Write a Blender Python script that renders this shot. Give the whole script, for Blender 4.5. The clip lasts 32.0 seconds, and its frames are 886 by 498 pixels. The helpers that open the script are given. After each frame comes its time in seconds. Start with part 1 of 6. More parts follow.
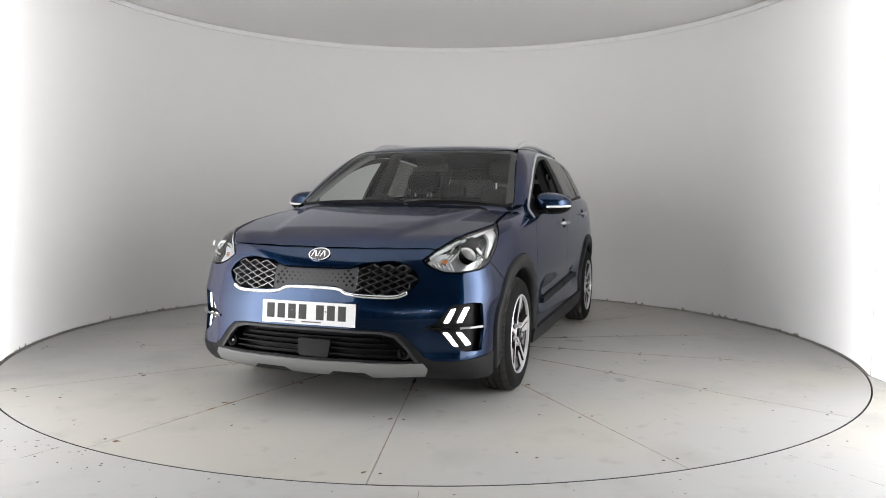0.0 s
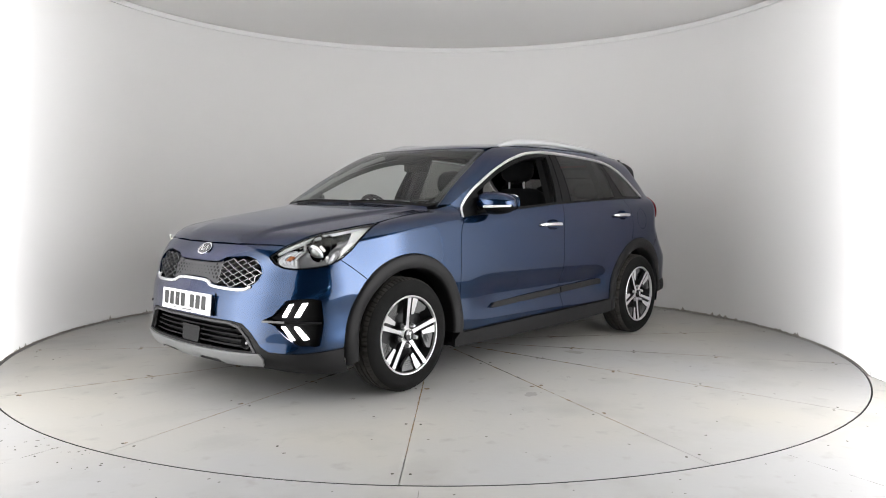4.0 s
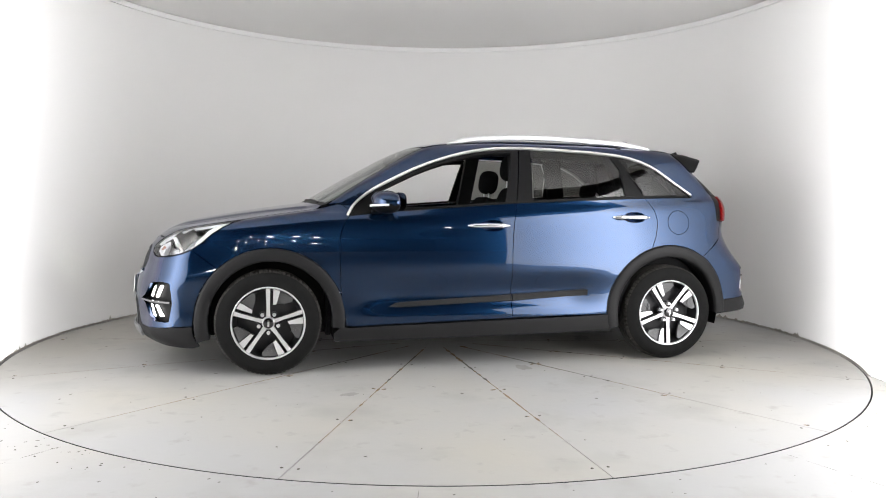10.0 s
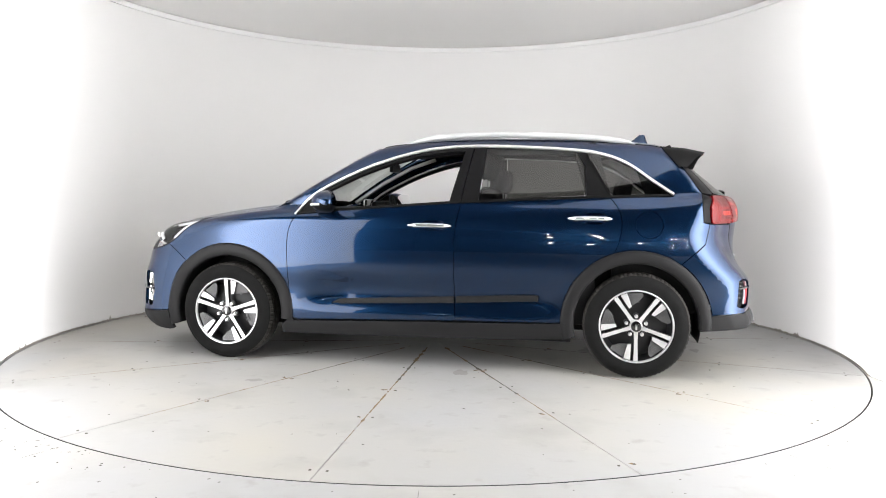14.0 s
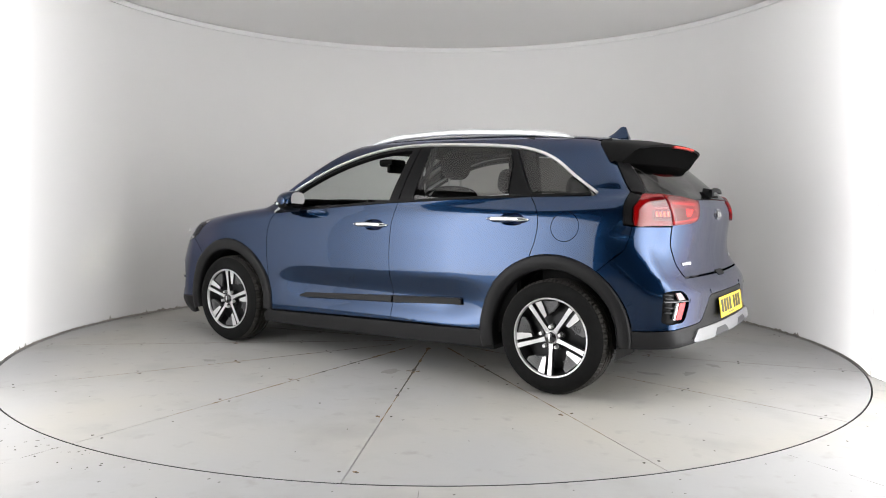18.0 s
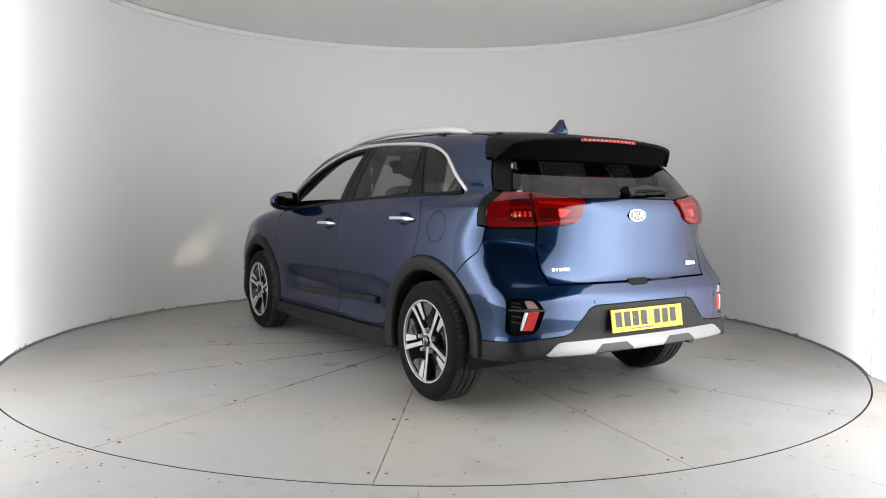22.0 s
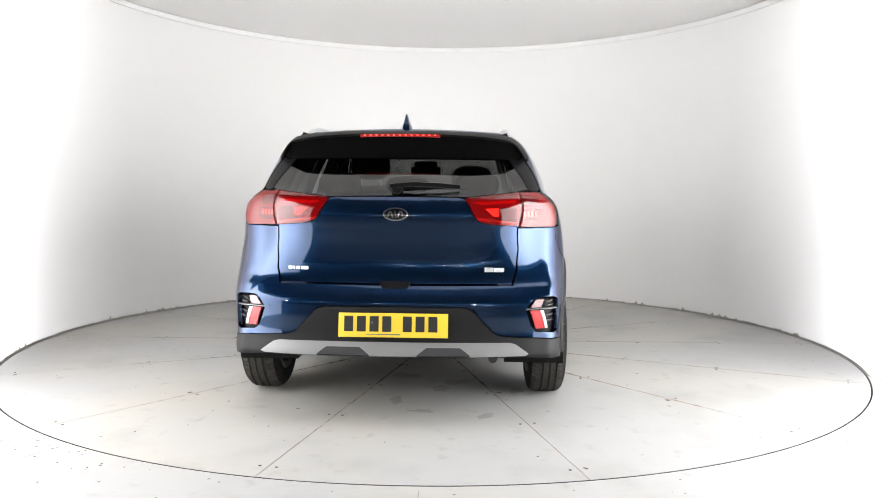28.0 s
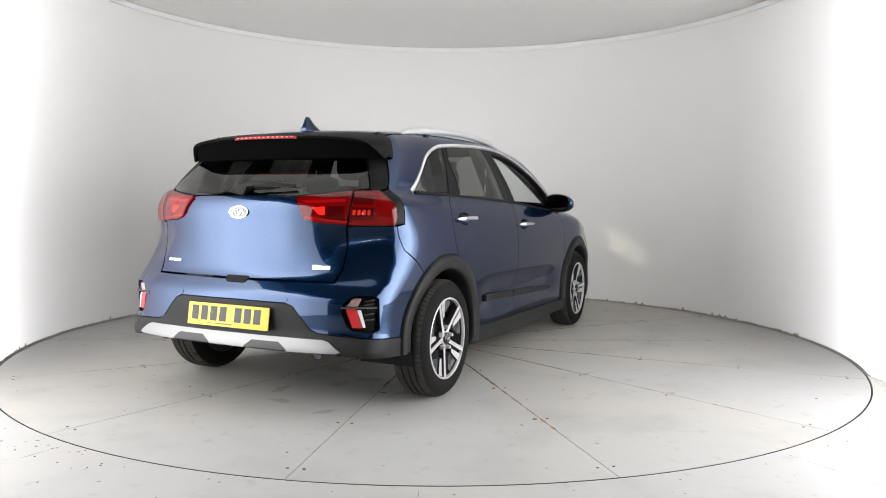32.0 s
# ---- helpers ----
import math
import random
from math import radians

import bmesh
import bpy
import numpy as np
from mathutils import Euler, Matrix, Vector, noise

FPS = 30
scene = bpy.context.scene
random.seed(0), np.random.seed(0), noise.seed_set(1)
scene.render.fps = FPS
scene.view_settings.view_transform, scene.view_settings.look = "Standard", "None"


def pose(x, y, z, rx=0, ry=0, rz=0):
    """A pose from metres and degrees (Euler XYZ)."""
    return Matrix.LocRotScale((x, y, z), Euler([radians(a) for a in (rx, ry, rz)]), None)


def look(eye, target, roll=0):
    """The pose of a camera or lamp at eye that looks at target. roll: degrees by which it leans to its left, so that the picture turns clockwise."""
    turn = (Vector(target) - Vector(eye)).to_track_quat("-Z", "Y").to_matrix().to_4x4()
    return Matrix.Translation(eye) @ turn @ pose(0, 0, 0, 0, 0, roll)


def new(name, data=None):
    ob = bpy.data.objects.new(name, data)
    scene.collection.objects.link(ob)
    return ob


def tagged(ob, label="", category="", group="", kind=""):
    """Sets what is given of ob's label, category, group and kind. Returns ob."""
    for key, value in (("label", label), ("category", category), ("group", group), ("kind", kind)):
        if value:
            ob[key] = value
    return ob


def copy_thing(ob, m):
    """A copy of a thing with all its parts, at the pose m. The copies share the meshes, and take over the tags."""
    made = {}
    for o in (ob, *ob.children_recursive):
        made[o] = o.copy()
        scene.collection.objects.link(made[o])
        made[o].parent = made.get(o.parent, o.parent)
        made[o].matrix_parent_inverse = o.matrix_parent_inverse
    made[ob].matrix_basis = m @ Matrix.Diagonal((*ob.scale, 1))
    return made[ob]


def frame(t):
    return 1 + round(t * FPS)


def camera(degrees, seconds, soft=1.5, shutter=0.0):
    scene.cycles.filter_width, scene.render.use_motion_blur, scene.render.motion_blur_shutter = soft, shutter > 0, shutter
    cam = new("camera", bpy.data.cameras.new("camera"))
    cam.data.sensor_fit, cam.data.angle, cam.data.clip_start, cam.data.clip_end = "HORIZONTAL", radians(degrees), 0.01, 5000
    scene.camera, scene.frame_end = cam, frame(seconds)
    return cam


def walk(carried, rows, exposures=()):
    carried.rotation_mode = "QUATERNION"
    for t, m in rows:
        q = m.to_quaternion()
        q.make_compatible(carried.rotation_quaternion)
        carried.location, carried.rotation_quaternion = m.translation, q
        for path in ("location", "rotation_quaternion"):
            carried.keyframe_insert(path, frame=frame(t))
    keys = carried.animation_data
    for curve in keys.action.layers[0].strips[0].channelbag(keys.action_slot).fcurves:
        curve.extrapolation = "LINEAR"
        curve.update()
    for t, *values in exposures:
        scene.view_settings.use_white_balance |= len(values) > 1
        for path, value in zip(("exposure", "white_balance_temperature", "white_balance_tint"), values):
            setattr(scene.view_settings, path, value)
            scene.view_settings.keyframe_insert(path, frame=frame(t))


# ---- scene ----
EYE = Vector((0.0, -5.7217, 1.0882))
PAN, TILT, ROLL = radians(0.6541), radians(3.7662), 0.5003
AIM = EYE + Vector((math.sin(PAN) * math.cos(TILT), math.cos(PAN) * math.cos(TILT), -math.sin(TILT)))
cam = camera(61.724, 32.0, soft=1.0)
walk(cam, [(0.0, look(EYE, AIM, ROLL)), (32.0, look(EYE, AIM, ROLL))],
     exposures=[(0.0, 1.80), (3.0, 1.91), (6.0, 2.02), (7.0, 1.94), (9.0, 2.04), (10.0, 2.14), (11.0, 2.24), (13.0, 2.46), (14.5, 2.50), (16.0, 2.34), (17.0, 2.20), (18.0, 2.01), (19.0, 1.88), (22.0, 1.85), (24.0, 2.04), (25.0, 2.22), (28.0, 2.64), (29.0, 2.52), (30.0, 2.43), (32.0, 2.18)])

# turntable: the start angle and the speed, in degrees and degrees a second
TURN_START, TURN_SPEED = -109.750, -5.82136
CAR_X, CAR_Y = -0.1060, 0.0886      # where the middle of the wheelbase stands on the turntable
R_TABLE, R_WALL, H_WALL = 2.9582, 2.978, 2.790

# ---- light ----
world = bpy.data.worlds.new("world")
scene.world = world
world.use_nodes = True
world.node_tree.nodes["Background"].inputs[0].default_value = (0.05, 0.05, 0.055, 1)
world.node_tree.nodes["Background"].inputs[1].default_value = 0.3


# ---- materials ----
def material(name, base, rough=0.5, metal=0.0, coat=0.0, emit=0.0, bump=0.0, bump_scale=60.0, vary=0.0, vary_scale=3.0, spec=0.5):
    m = bpy.data.materials.new(name)
    m.use_nodes = True
    nt = m.node_tree
    b = nt.nodes["Principled BSDF"]
    b.inputs["Base Color"].default_value = (*base, 1)
    b.inputs["Roughness"].default_value = rough
    b.inputs["Metallic"].default_value = metal
    b.inputs["Coat Weight"].default_value = coat
    b.inputs["Coat Roughness"].default_value = 0.03
    b.inputs["Specular IOR Level"].default_value = spec
    if emit:
        b.inputs["Emission Color"].default_value = (*base, 1)
        b.inputs["Emission Strength"].default_value = emit
    if bump or vary:
        geo = nt.nodes.new("ShaderNodeTexCoord")
    if vary:
        n = nt.nodes.new("ShaderNodeTexNoise")
        n.inputs["Scale"].default_value, n.inputs["Detail"].default_value = vary_scale, 8
        nt.links.new(geo.outputs["Object"], n.inputs["Vector"])
        mix = nt.nodes.new("ShaderNodeMix")
        mix.data_type = "RGBA"
        mix.inputs["A"].default_value = (*[c * (1 - vary) for c in base], 1)
        mix.inputs["B"].default_value = (*[min(1, c * (1 + vary)) for c in base], 1)
        nt.links.new(n.outputs["Fac"], mix.inputs["Factor"])
        nt.links.new(mix.outputs["Result"], b.inputs["Base Color"])
    if bump:
        n2 = nt.nodes.new("ShaderNodeTexNoise")
        n2.inputs["Scale"].default_value, n2.inputs["Detail"].default_value = bump_scale, 5
        nt.links.new(geo.outputs["Object"], n2.inputs["Vector"])
        bp = nt.nodes.new("ShaderNodeBump")
        bp.inputs["Strength"].default_value, bp.inputs["Distance"].default_value = bump, 0.01
        nt.links.new(n2.outputs["Fac"], bp.inputs["Height"])
        nt.links.new(bp.outputs["Normal"], b.inputs["Normal"])
    return m


def glass(name, colour, rough=0.0):
    m = bpy.data.materials.new(name)
    m.use_nodes = True
    nt = m.node_tree
    nt.nodes.remove(nt.nodes["Principled BSDF"])
    tr, gl, lw, pw, mad, mix = (nt.nodes.new("ShaderNode" + k) for k in ("BsdfTransparent", "BsdfGlossy", "LayerWeight", "Math", "Math", "MixShader"))
    tr.inputs[0].default_value = (*colour, 1)
    gl.inputs["Roughness"].default_value = rough
    lw.inputs["Blend"].default_value = 0.5
    pw.operation, mad.operation = "POWER", "MULTIPLY_ADD"
    pw.inputs[1].default_value = 5.0
    mad.inputs[1].default_value, mad.inputs[2].default_value = 0.94, 0.055
    nt.links.new(lw.outputs["Facing"], pw.inputs[0])
    nt.links.new(pw.outputs[0], mad.inputs[0])
    nt.links.new(mad.outputs[0], mix.inputs[0])
    nt.links.new(tr.outputs[0], mix.inputs[1])
    nt.links.new(gl.outputs[0], mix.inputs[2])
    nt.links.new(mix.outputs[0], nt.nodes["Material Output"].inputs[0])
    return m


PAINT = material("blue_metallic_paint", (0.0043, 0.0227, 0.0665), 0.20, 0.85, 0.85)
PAINT.node_tree.nodes["Principled BSDF"].inputs["Specular Tint"].default_value = (0.12, 0.22, 0.42, 1)
CLAD = material("grey_black_plastic", (0.011, 0.011, 0.0117), 0.5, bump=0.1, bump_scale=300, spec=0.17)
BLACK = material("black_plastic", (0.004, 0.004, 0.0044), 0.45, spec=0.11)
DISC = material("brake_steel", (0.10, 0.10, 0.105), 0.4, 0.7)
GLOSSBLACK = material("gloss_black", (0.004, 0.004, 0.005), 0.08, coat=1.0)
SILVER = material("satin_silver_paint", (0.22, 0.222, 0.226), 0.42, 0.35)
CHROME = material("chrome", (0.86, 0.87, 0.88), 0.12, 1.0)
ALLOY = material("machined_alloy", (0.62, 0.62, 0.63), 0.3, 0.6)
RUBBER = material("tyre_rubber", (0.009, 0.009, 0.009), 0.75, spec=0.07, bump=0.2, bump_scale=200, vary=0.3, vary_scale=20)
CLEAR = glass("clear_glass", (0.70, 0.74, 0.72))
PRIVACY = glass("privacy_glass", (0.28, 0.28, 0.268))
# privacy tint deepened to stand for the dark cabin behind the rear window
DARKGLASS = glass("deepened_privacy_glass", (0.09, 0.09, 0.088))
LENS = glass("lamp_lens", (0.93, 0.94, 0.95))
FABRIC = material("dark_seat_cloth", (0.009, 0.009, 0.010), 0.9, spec=0.1)
TRIM = material("dark_interior_trim", (0.012, 0.012, 0.013), 0.7, spec=0.2)
LINING = material("dark_headlining", (0.07, 0.07, 0.068), 0.95, spec=0.1)
PILLARGREY = material("grey_pillar_cloth", (0.38, 0.38, 0.37), 0.9)
PLATEWHITE = material("white_plate", (0.78, 0.78, 0.78), 0.45)
PLATEYELLOW = material("yellow_plate", (0.66, 0.47, 0.03), 0.45)
INK = material("plate_black", (0.01, 0.01, 0.01), 0.5)
REDLENS = material("red_lamp_body", (0.18, 0.007, 0.010), 0.45, spec=0.2)
REDCOVER = glass("clear_red_cover", (0.80, 0.16, 0.17))
REDGLOW = material("red_lamp_glow", (0.9, 0.07, 0.04), 0.3, emit=0.5)
LEDWHITE = material("white_led", (1.0, 0.98, 0.95), 0.3, emit=1.8)
AMBER = material("amber_lamp", (0.75, 0.20, 0.03), 0.3)
AMBERDARK = material("amber_bulb", (0.34, 0.11, 0.03), 0.3)
SATIN = material("satin_silver_rail", (0.68, 0.69, 0.70), 0.38, 0.75)
GUNMETAL = material("gunmetal_plastic", (0.13, 0.13, 0.135), 0.35, 0.6)
CLADLIGHT = material("grey_plastic", (0.035, 0.035, 0.038), 0.45, spec=0.3)
GREYINK = material("grey_print", (0.12, 0.12, 0.12), 0.6)
MIRRORGLASS = material("mirror", (0.85, 0.86, 0.87), 0.02, 1.0)
REDLENS2 = material("red_reflector", (0.42, 0.012, 0.016), 0.3)
DARKRED = material("dark_red_lamp_field", (0.07, 0.003, 0.005), 0.4, spec=0.2)
DRL = material("white_lamp_plastic", (0.75, 0.75, 0.74), 0.25)
BEAM = material("lamp_beam", (1.0, 0.95, 0.70), 0.4, emit=1200.0)
VOIDBLACK = material("baffle_black", (0.0, 0.0, 0.0), 0.9, spec=0.0)
# blacker copy of the spoiler's black, for the shade under it
UNDERBLACK = material("underside_shade_black", (0.002, 0.002, 0.002), 0.9, spec=0.02)
SPOILER = material("black_spoiler", (0.003, 0.003, 0.0032), 0.5, spec=0.10)
BRIGHTTRIM = material("bright_satin_moulding", (0.66, 0.66, 0.67), 0.34, 0.7)
INSERT = material("dark_wheel_insert", (0.022, 0.022, 0.023), 0.4, 0.3)
# housing grey raised in place of the reflection on the lamp's lens
LAMPPALE = material("lamp_grey", (0.52, 0.52, 0.53), 0.22, 0.6)
LENSGREY = material("clear_lamp_plastic", (0.24, 0.15, 0.15), 0.15, coat=0.5)
LAMPSILVER = material("lamp_silver", (0.74, 0.75, 0.77), 0.3, 0.3)
WALLPAINT = material("white_wall_paint", (0.84, 0.835, 0.833), 0.6, bump=0.05, bump_scale=8, vary=0.02, vary_scale=1.2)
CEILPAINT = material("ceiling_fabric", (0.87, 0.86, 0.85), 0.8)
RIMPAINT = material("white_trim", (0.88, 0.88, 0.88), 0.5)


def concrete():
    m = material("painted_concrete", (0.42, 0.42, 0.405), 0.55, bump=0.06, bump_scale=30)
    nt = m.node_tree
    b = nt.nodes["Principled BSDF"]
    co = nt.nodes.new("ShaderNodeTexCoord")
    colour = None
    for scale, detail, low, high, a in ((0.55, 6, 0.42, 0.62, (0.385, 0.367, 0.322)), (1.7, 8, 0.52, 0.70, (0.285, 0.28, 0.266)), (9.0, 8, 0.60, 0.74, (0.28, 0.272, 0.256))):
        n = nt.nodes.new("ShaderNodeTexNoise")
        n.inputs["Scale"].default_value, n.inputs["Detail"].default_value = scale, detail
        nt.links.new(co.outputs["Object"], n.inputs["Vector"])
        r = nt.nodes.new("ShaderNodeMapRange")
        r.inputs["From Min"].default_value, r.inputs["From Max"].default_value = low, high
        r.inputs["To Max"].default_value = 0.75
        nt.links.new(n.outputs["Fac"], r.inputs["Value"])
        mix = nt.nodes.new("ShaderNodeMix")
        mix.data_type = "RGBA"
        mix.inputs["A"].default_value = (0.345, 0.345, 0.343, 1)
        mix.inputs["B"].default_value = (*a, 1)
        if colour:
            nt.links.new(colour, mix.inputs["A"])
        nt.links.new(r.outputs["Result"], mix.inputs["Factor"])
        colour = mix.outputs["Result"]
    nt.links.new(colour, b.inputs["Base Color"])
    return m


CONCRETE = concrete()


def pale_lens():
    """A bulging lens, its reflection put in as pale grey, that lets part of the light through."""
    m = material("pale_projector_lens", (0.55, 0.56, 0.57), 0.12, coat=1.0)
    nt = m.node_tree
    clear, mix = nt.nodes.new("ShaderNodeBsdfTransparent"), nt.nodes.new("ShaderNodeMixShader")
    mix.inputs[0].default_value = 0.85
    nt.links.new(clear.outputs[0], mix.inputs[1])
    nt.links.new(nt.nodes["Principled BSDF"].outputs[0], mix.inputs[2])
    nt.links.new(mix.outputs[0], nt.nodes["Material Output"].inputs[0])
    return m


RUST = material("rusty_grime", (0.19, 0.125, 0.065), 0.85, vary=0.5, vary_scale=25)
GRIME = material("dark_grime", (0.07, 0.062, 0.05), 0.8, vary=0.5, vary_scale=30)
SMUDGE = material("grey_smudge", (0.27, 0.265, 0.25), 0.6, vary=0.15, vary_scale=12)


def wall_glow_material(name, base, gain, most):
    """A glow added in place of the light on a wall: it fades along it."""
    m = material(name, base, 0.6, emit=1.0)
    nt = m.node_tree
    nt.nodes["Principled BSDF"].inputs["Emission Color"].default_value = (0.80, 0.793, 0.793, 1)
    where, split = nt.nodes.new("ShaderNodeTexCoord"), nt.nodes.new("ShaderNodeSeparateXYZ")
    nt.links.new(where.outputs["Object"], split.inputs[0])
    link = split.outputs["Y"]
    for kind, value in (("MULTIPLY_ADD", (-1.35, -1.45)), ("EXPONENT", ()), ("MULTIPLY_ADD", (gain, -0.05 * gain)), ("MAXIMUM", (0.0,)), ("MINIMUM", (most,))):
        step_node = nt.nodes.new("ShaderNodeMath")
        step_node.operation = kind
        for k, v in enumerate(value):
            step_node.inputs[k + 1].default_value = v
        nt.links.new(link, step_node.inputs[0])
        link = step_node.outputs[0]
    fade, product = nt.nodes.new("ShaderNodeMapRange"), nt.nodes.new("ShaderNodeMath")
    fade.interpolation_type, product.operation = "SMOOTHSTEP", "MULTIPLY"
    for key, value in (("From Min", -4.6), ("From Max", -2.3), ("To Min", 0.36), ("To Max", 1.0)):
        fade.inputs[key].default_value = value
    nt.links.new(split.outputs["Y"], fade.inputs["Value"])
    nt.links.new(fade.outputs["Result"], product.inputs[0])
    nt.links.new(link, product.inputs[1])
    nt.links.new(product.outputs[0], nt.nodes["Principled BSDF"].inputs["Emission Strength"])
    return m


# the wall's own white, with its lit ends put in as glow
ROUNDGLOW = wall_glow_material("round_wall_glow", (0.84, 0.835, 0.833), 0.46, 3.6)
# added side panels: a grey base dims their reflected edge against the hall
FLATGLOW = {1: wall_glow_material("right_side_glow", (0.25, 0.25, 0.25), 0.58, 3.3), -1: wall_glow_material("left_side_glow", (0.25, 0.25, 0.25), 0.42, 2.6)}
SCUFF = material("brown_wall_scuff", (0.40, 0.375, 0.34), 0.8, vary=0.45, vary_scale=9)
FOOTLINE = material("grey_foot_line", (0.40, 0.38, 0.35), 0.8, vary=0.4, vary_scale=14)
HALLGLOW = material("hall_lamp_glow", (1.0, 0.96, 0.88), 0.4, emit=70.0)
# side walls greyed so that their reflection fades into the dark hall
SIDEGREY = material("dimmed_side_wall_grey", (0.14, 0.14, 0.145), 0.8)
HALL = material("dark_hall", (0.05, 0.05, 0.055), 0.8)
RIBGREY = material("ribbed_grey_insert", (0.09, 0.09, 0.093), 0.4, 0.3)
GRILLEMETAL = material("dark_grille_metal", (0.22, 0.22, 0.225), 0.28, 0.85)
TREAD = material("dusty_tread_rubber", (0.035, 0.033, 0.031), 0.85, spec=0.1, vary=0.4, vary_scale=40)
PALELENS = pale_lens()
METALDARK = material("dark_steel", (0.03, 0.03, 0.032), 0.5, 0.6)


# ---- mesh helpers ----
def mesh_ob(name, verts, faces, mat, parent=None, label="", normals=None, smooth=True, at=None):
    me = bpy.data.meshes.new(name)
    me.from_pydata([tuple(map(float, v)) for v in verts], [], [tuple(map(int, f)) for f in faces])
    me.update()
    for p in me.polygons:
        p.use_smooth = smooth
    if normals is not None:
        me.normals_split_custom_set_from_vertices([tuple(map(float, n)) for n in normals])
    me.materials.append(mat)
    ob = new(name, me)
    if parent is not None:
        ob.parent = parent
    if at is not None:
        ob.matrix_basis = at
    if label:
        ob["label"] = label
    return ob


def part(name, bm, mat, parent=None, label="", smooth=30.0, at=None):
    """One bmesh as one mesh object. smooth: the angle in degrees below which edges are shaded smooth."""
    bmesh.ops.recalc_face_normals(bm, faces=bm.faces)
    me = bpy.data.meshes.new(name)
    bm.normal_update()
    for f in bm.faces:
        f.smooth = smooth > 0
    for e in bm.edges:
        if len(e.link_faces) == 2 and e.calc_face_angle(0) > radians(smooth):
            e.smooth = False
    bm.to_mesh(me)
    bm.free()
    me.materials.append(mat)
    ob = new(name, me)
    if parent is not None:
        ob.parent = parent
    if at is not None:
        ob.matrix_basis = at
    if label:
        ob["label"] = label
    return ob


def box(cx, cy, cz, sx, sy, sz, bevel=0.0, m=None, bm=None, segments=2):
    bm = bm or bmesh.new()
    t = Matrix.Translation((cx, cy, cz)) @ (m or Matrix())
    r = bmesh.ops.create_cube(bm, size=1.0, matrix=t @ Matrix.Diagonal((sx, sy, sz, 1)))
    if bevel:
        es = list({e for v in r["verts"] for e in v.link_edges})
        bmesh.ops.bevel(bm, geom=es, offset=bevel, segments=segments, affect="EDGES", profile=0.6)
    return bm


def cyl(c, r1, r2, depth, axis="Z", n=32, bm=None):
    bm = bm or bmesh.new()
    rot = {"Z": Matrix(), "X": Matrix.Rotation(math.pi / 2, 4, "Y"), "Y": Matrix.Rotation(-math.pi / 2, 4, "X")}[axis]
    bmesh.ops.create_cone(bm, cap_ends=True, segments=n, radius1=r1, radius2=r2, depth=depth, matrix=Matrix.Translation(c) @ rot)
    return bm


def lathe(profile, n=64, axis="Y", bm=None, closed=False):
    """Turns (radius, along) points round an axis."""
    bm = bm or bmesh.new()
    rings = []
    for r, a in profile:
        ring = []
        for i in range(n):
            t = 2 * math.pi * i / n
            c, s = r * math.cos(t), r * math.sin(t)
            ring.append(bm.verts.new({"Y": (c, a, s), "Z": (c, s, a), "X": (a, c, s)}[axis]))
        rings.append(ring)
    pairs = list(zip(rings, rings[1:])) + ([(rings[-1], rings[0])] if closed else [])
    for a, b in pairs:
        for i in range(n):
            bm.faces.new((a[i], a[(i + 1) % n], b[(i + 1) % n], b[i]))
    return bm


def sweep(points, section, bm=None, up=(0, 0, 1), closed=False):
    """Carries a closed 2D section (side, up) along points."""
    bm = bm or bmesh.new()
    pts = [Vector(p) for p in points]
    rings = []
    for i, p in enumerate(pts):
        a, b = pts[max(i - 1, 0)], pts[min(i + 1, len(pts) - 1)]
        d = (b - a).normalized()
        s = d.cross(Vector(up)).normalized()
        u = s.cross(d)
        rings.append([bm.verts.new(p + s * x + u * y) for x, y in section])
    n = len(section)
    for a, b in zip(rings, rings[1:]):
        for i in range(n):
            bm.faces.new((a[i], a[(i + 1) % n], b[(i + 1) % n], b[i]))
    bm.faces.new(rings[0])
    bm.faces.new(rings[-1][::-1])
    return bm


# ---- the studio ----
floor_bm = bmesh.new()
ring_in = [floor_bm.verts.new(((R_TABLE + 0.007) * math.cos(a), (R_TABLE + 0.007) * math.sin(a), 0)) for a in np.linspace(0, 2 * math.pi, 193)[:-1]]
ring_low = [floor_bm.verts.new((v.co.x, v.co.y, -0.06)) for v in ring_in]
ring_mid = [floor_bm.verts.new((6 * math.cos(a), 6 * math.sin(a), 0)) for a in np.linspace(0, 2 * math.pi, 193)[:-1]]
ring_out = [floor_bm.verts.new((36 * math.cos(a), 36 * math.sin(a), 0)) for a in np.linspace(0, 2 * math.pi, 193)[:-1]]
for i in range(192):
    j = (i + 1) % 192
    floor_bm.faces.new((ring_in[i], ring_in[j], ring_mid[j], ring_mid[i]))
    floor_bm.faces.new((ring_mid[i], ring_mid[j], ring_out[j], ring_out[i]))
    floor_bm.faces.new((ring_low[i], ring_low[j], ring_in[j], ring_in[i]))
floor = tagged(part("floor", floor_bm, CONCRETE), "pale grey painted concrete studio floor", "floor", kind="structure")
pit = tagged(part("turntable_pit", cyl((0, 0, -0.075), R_TABLE + 0.05, R_TABLE + 0.05, 0.03, n=96), METALDARK), "dark pit under the turntable", "pit", kind="structure")


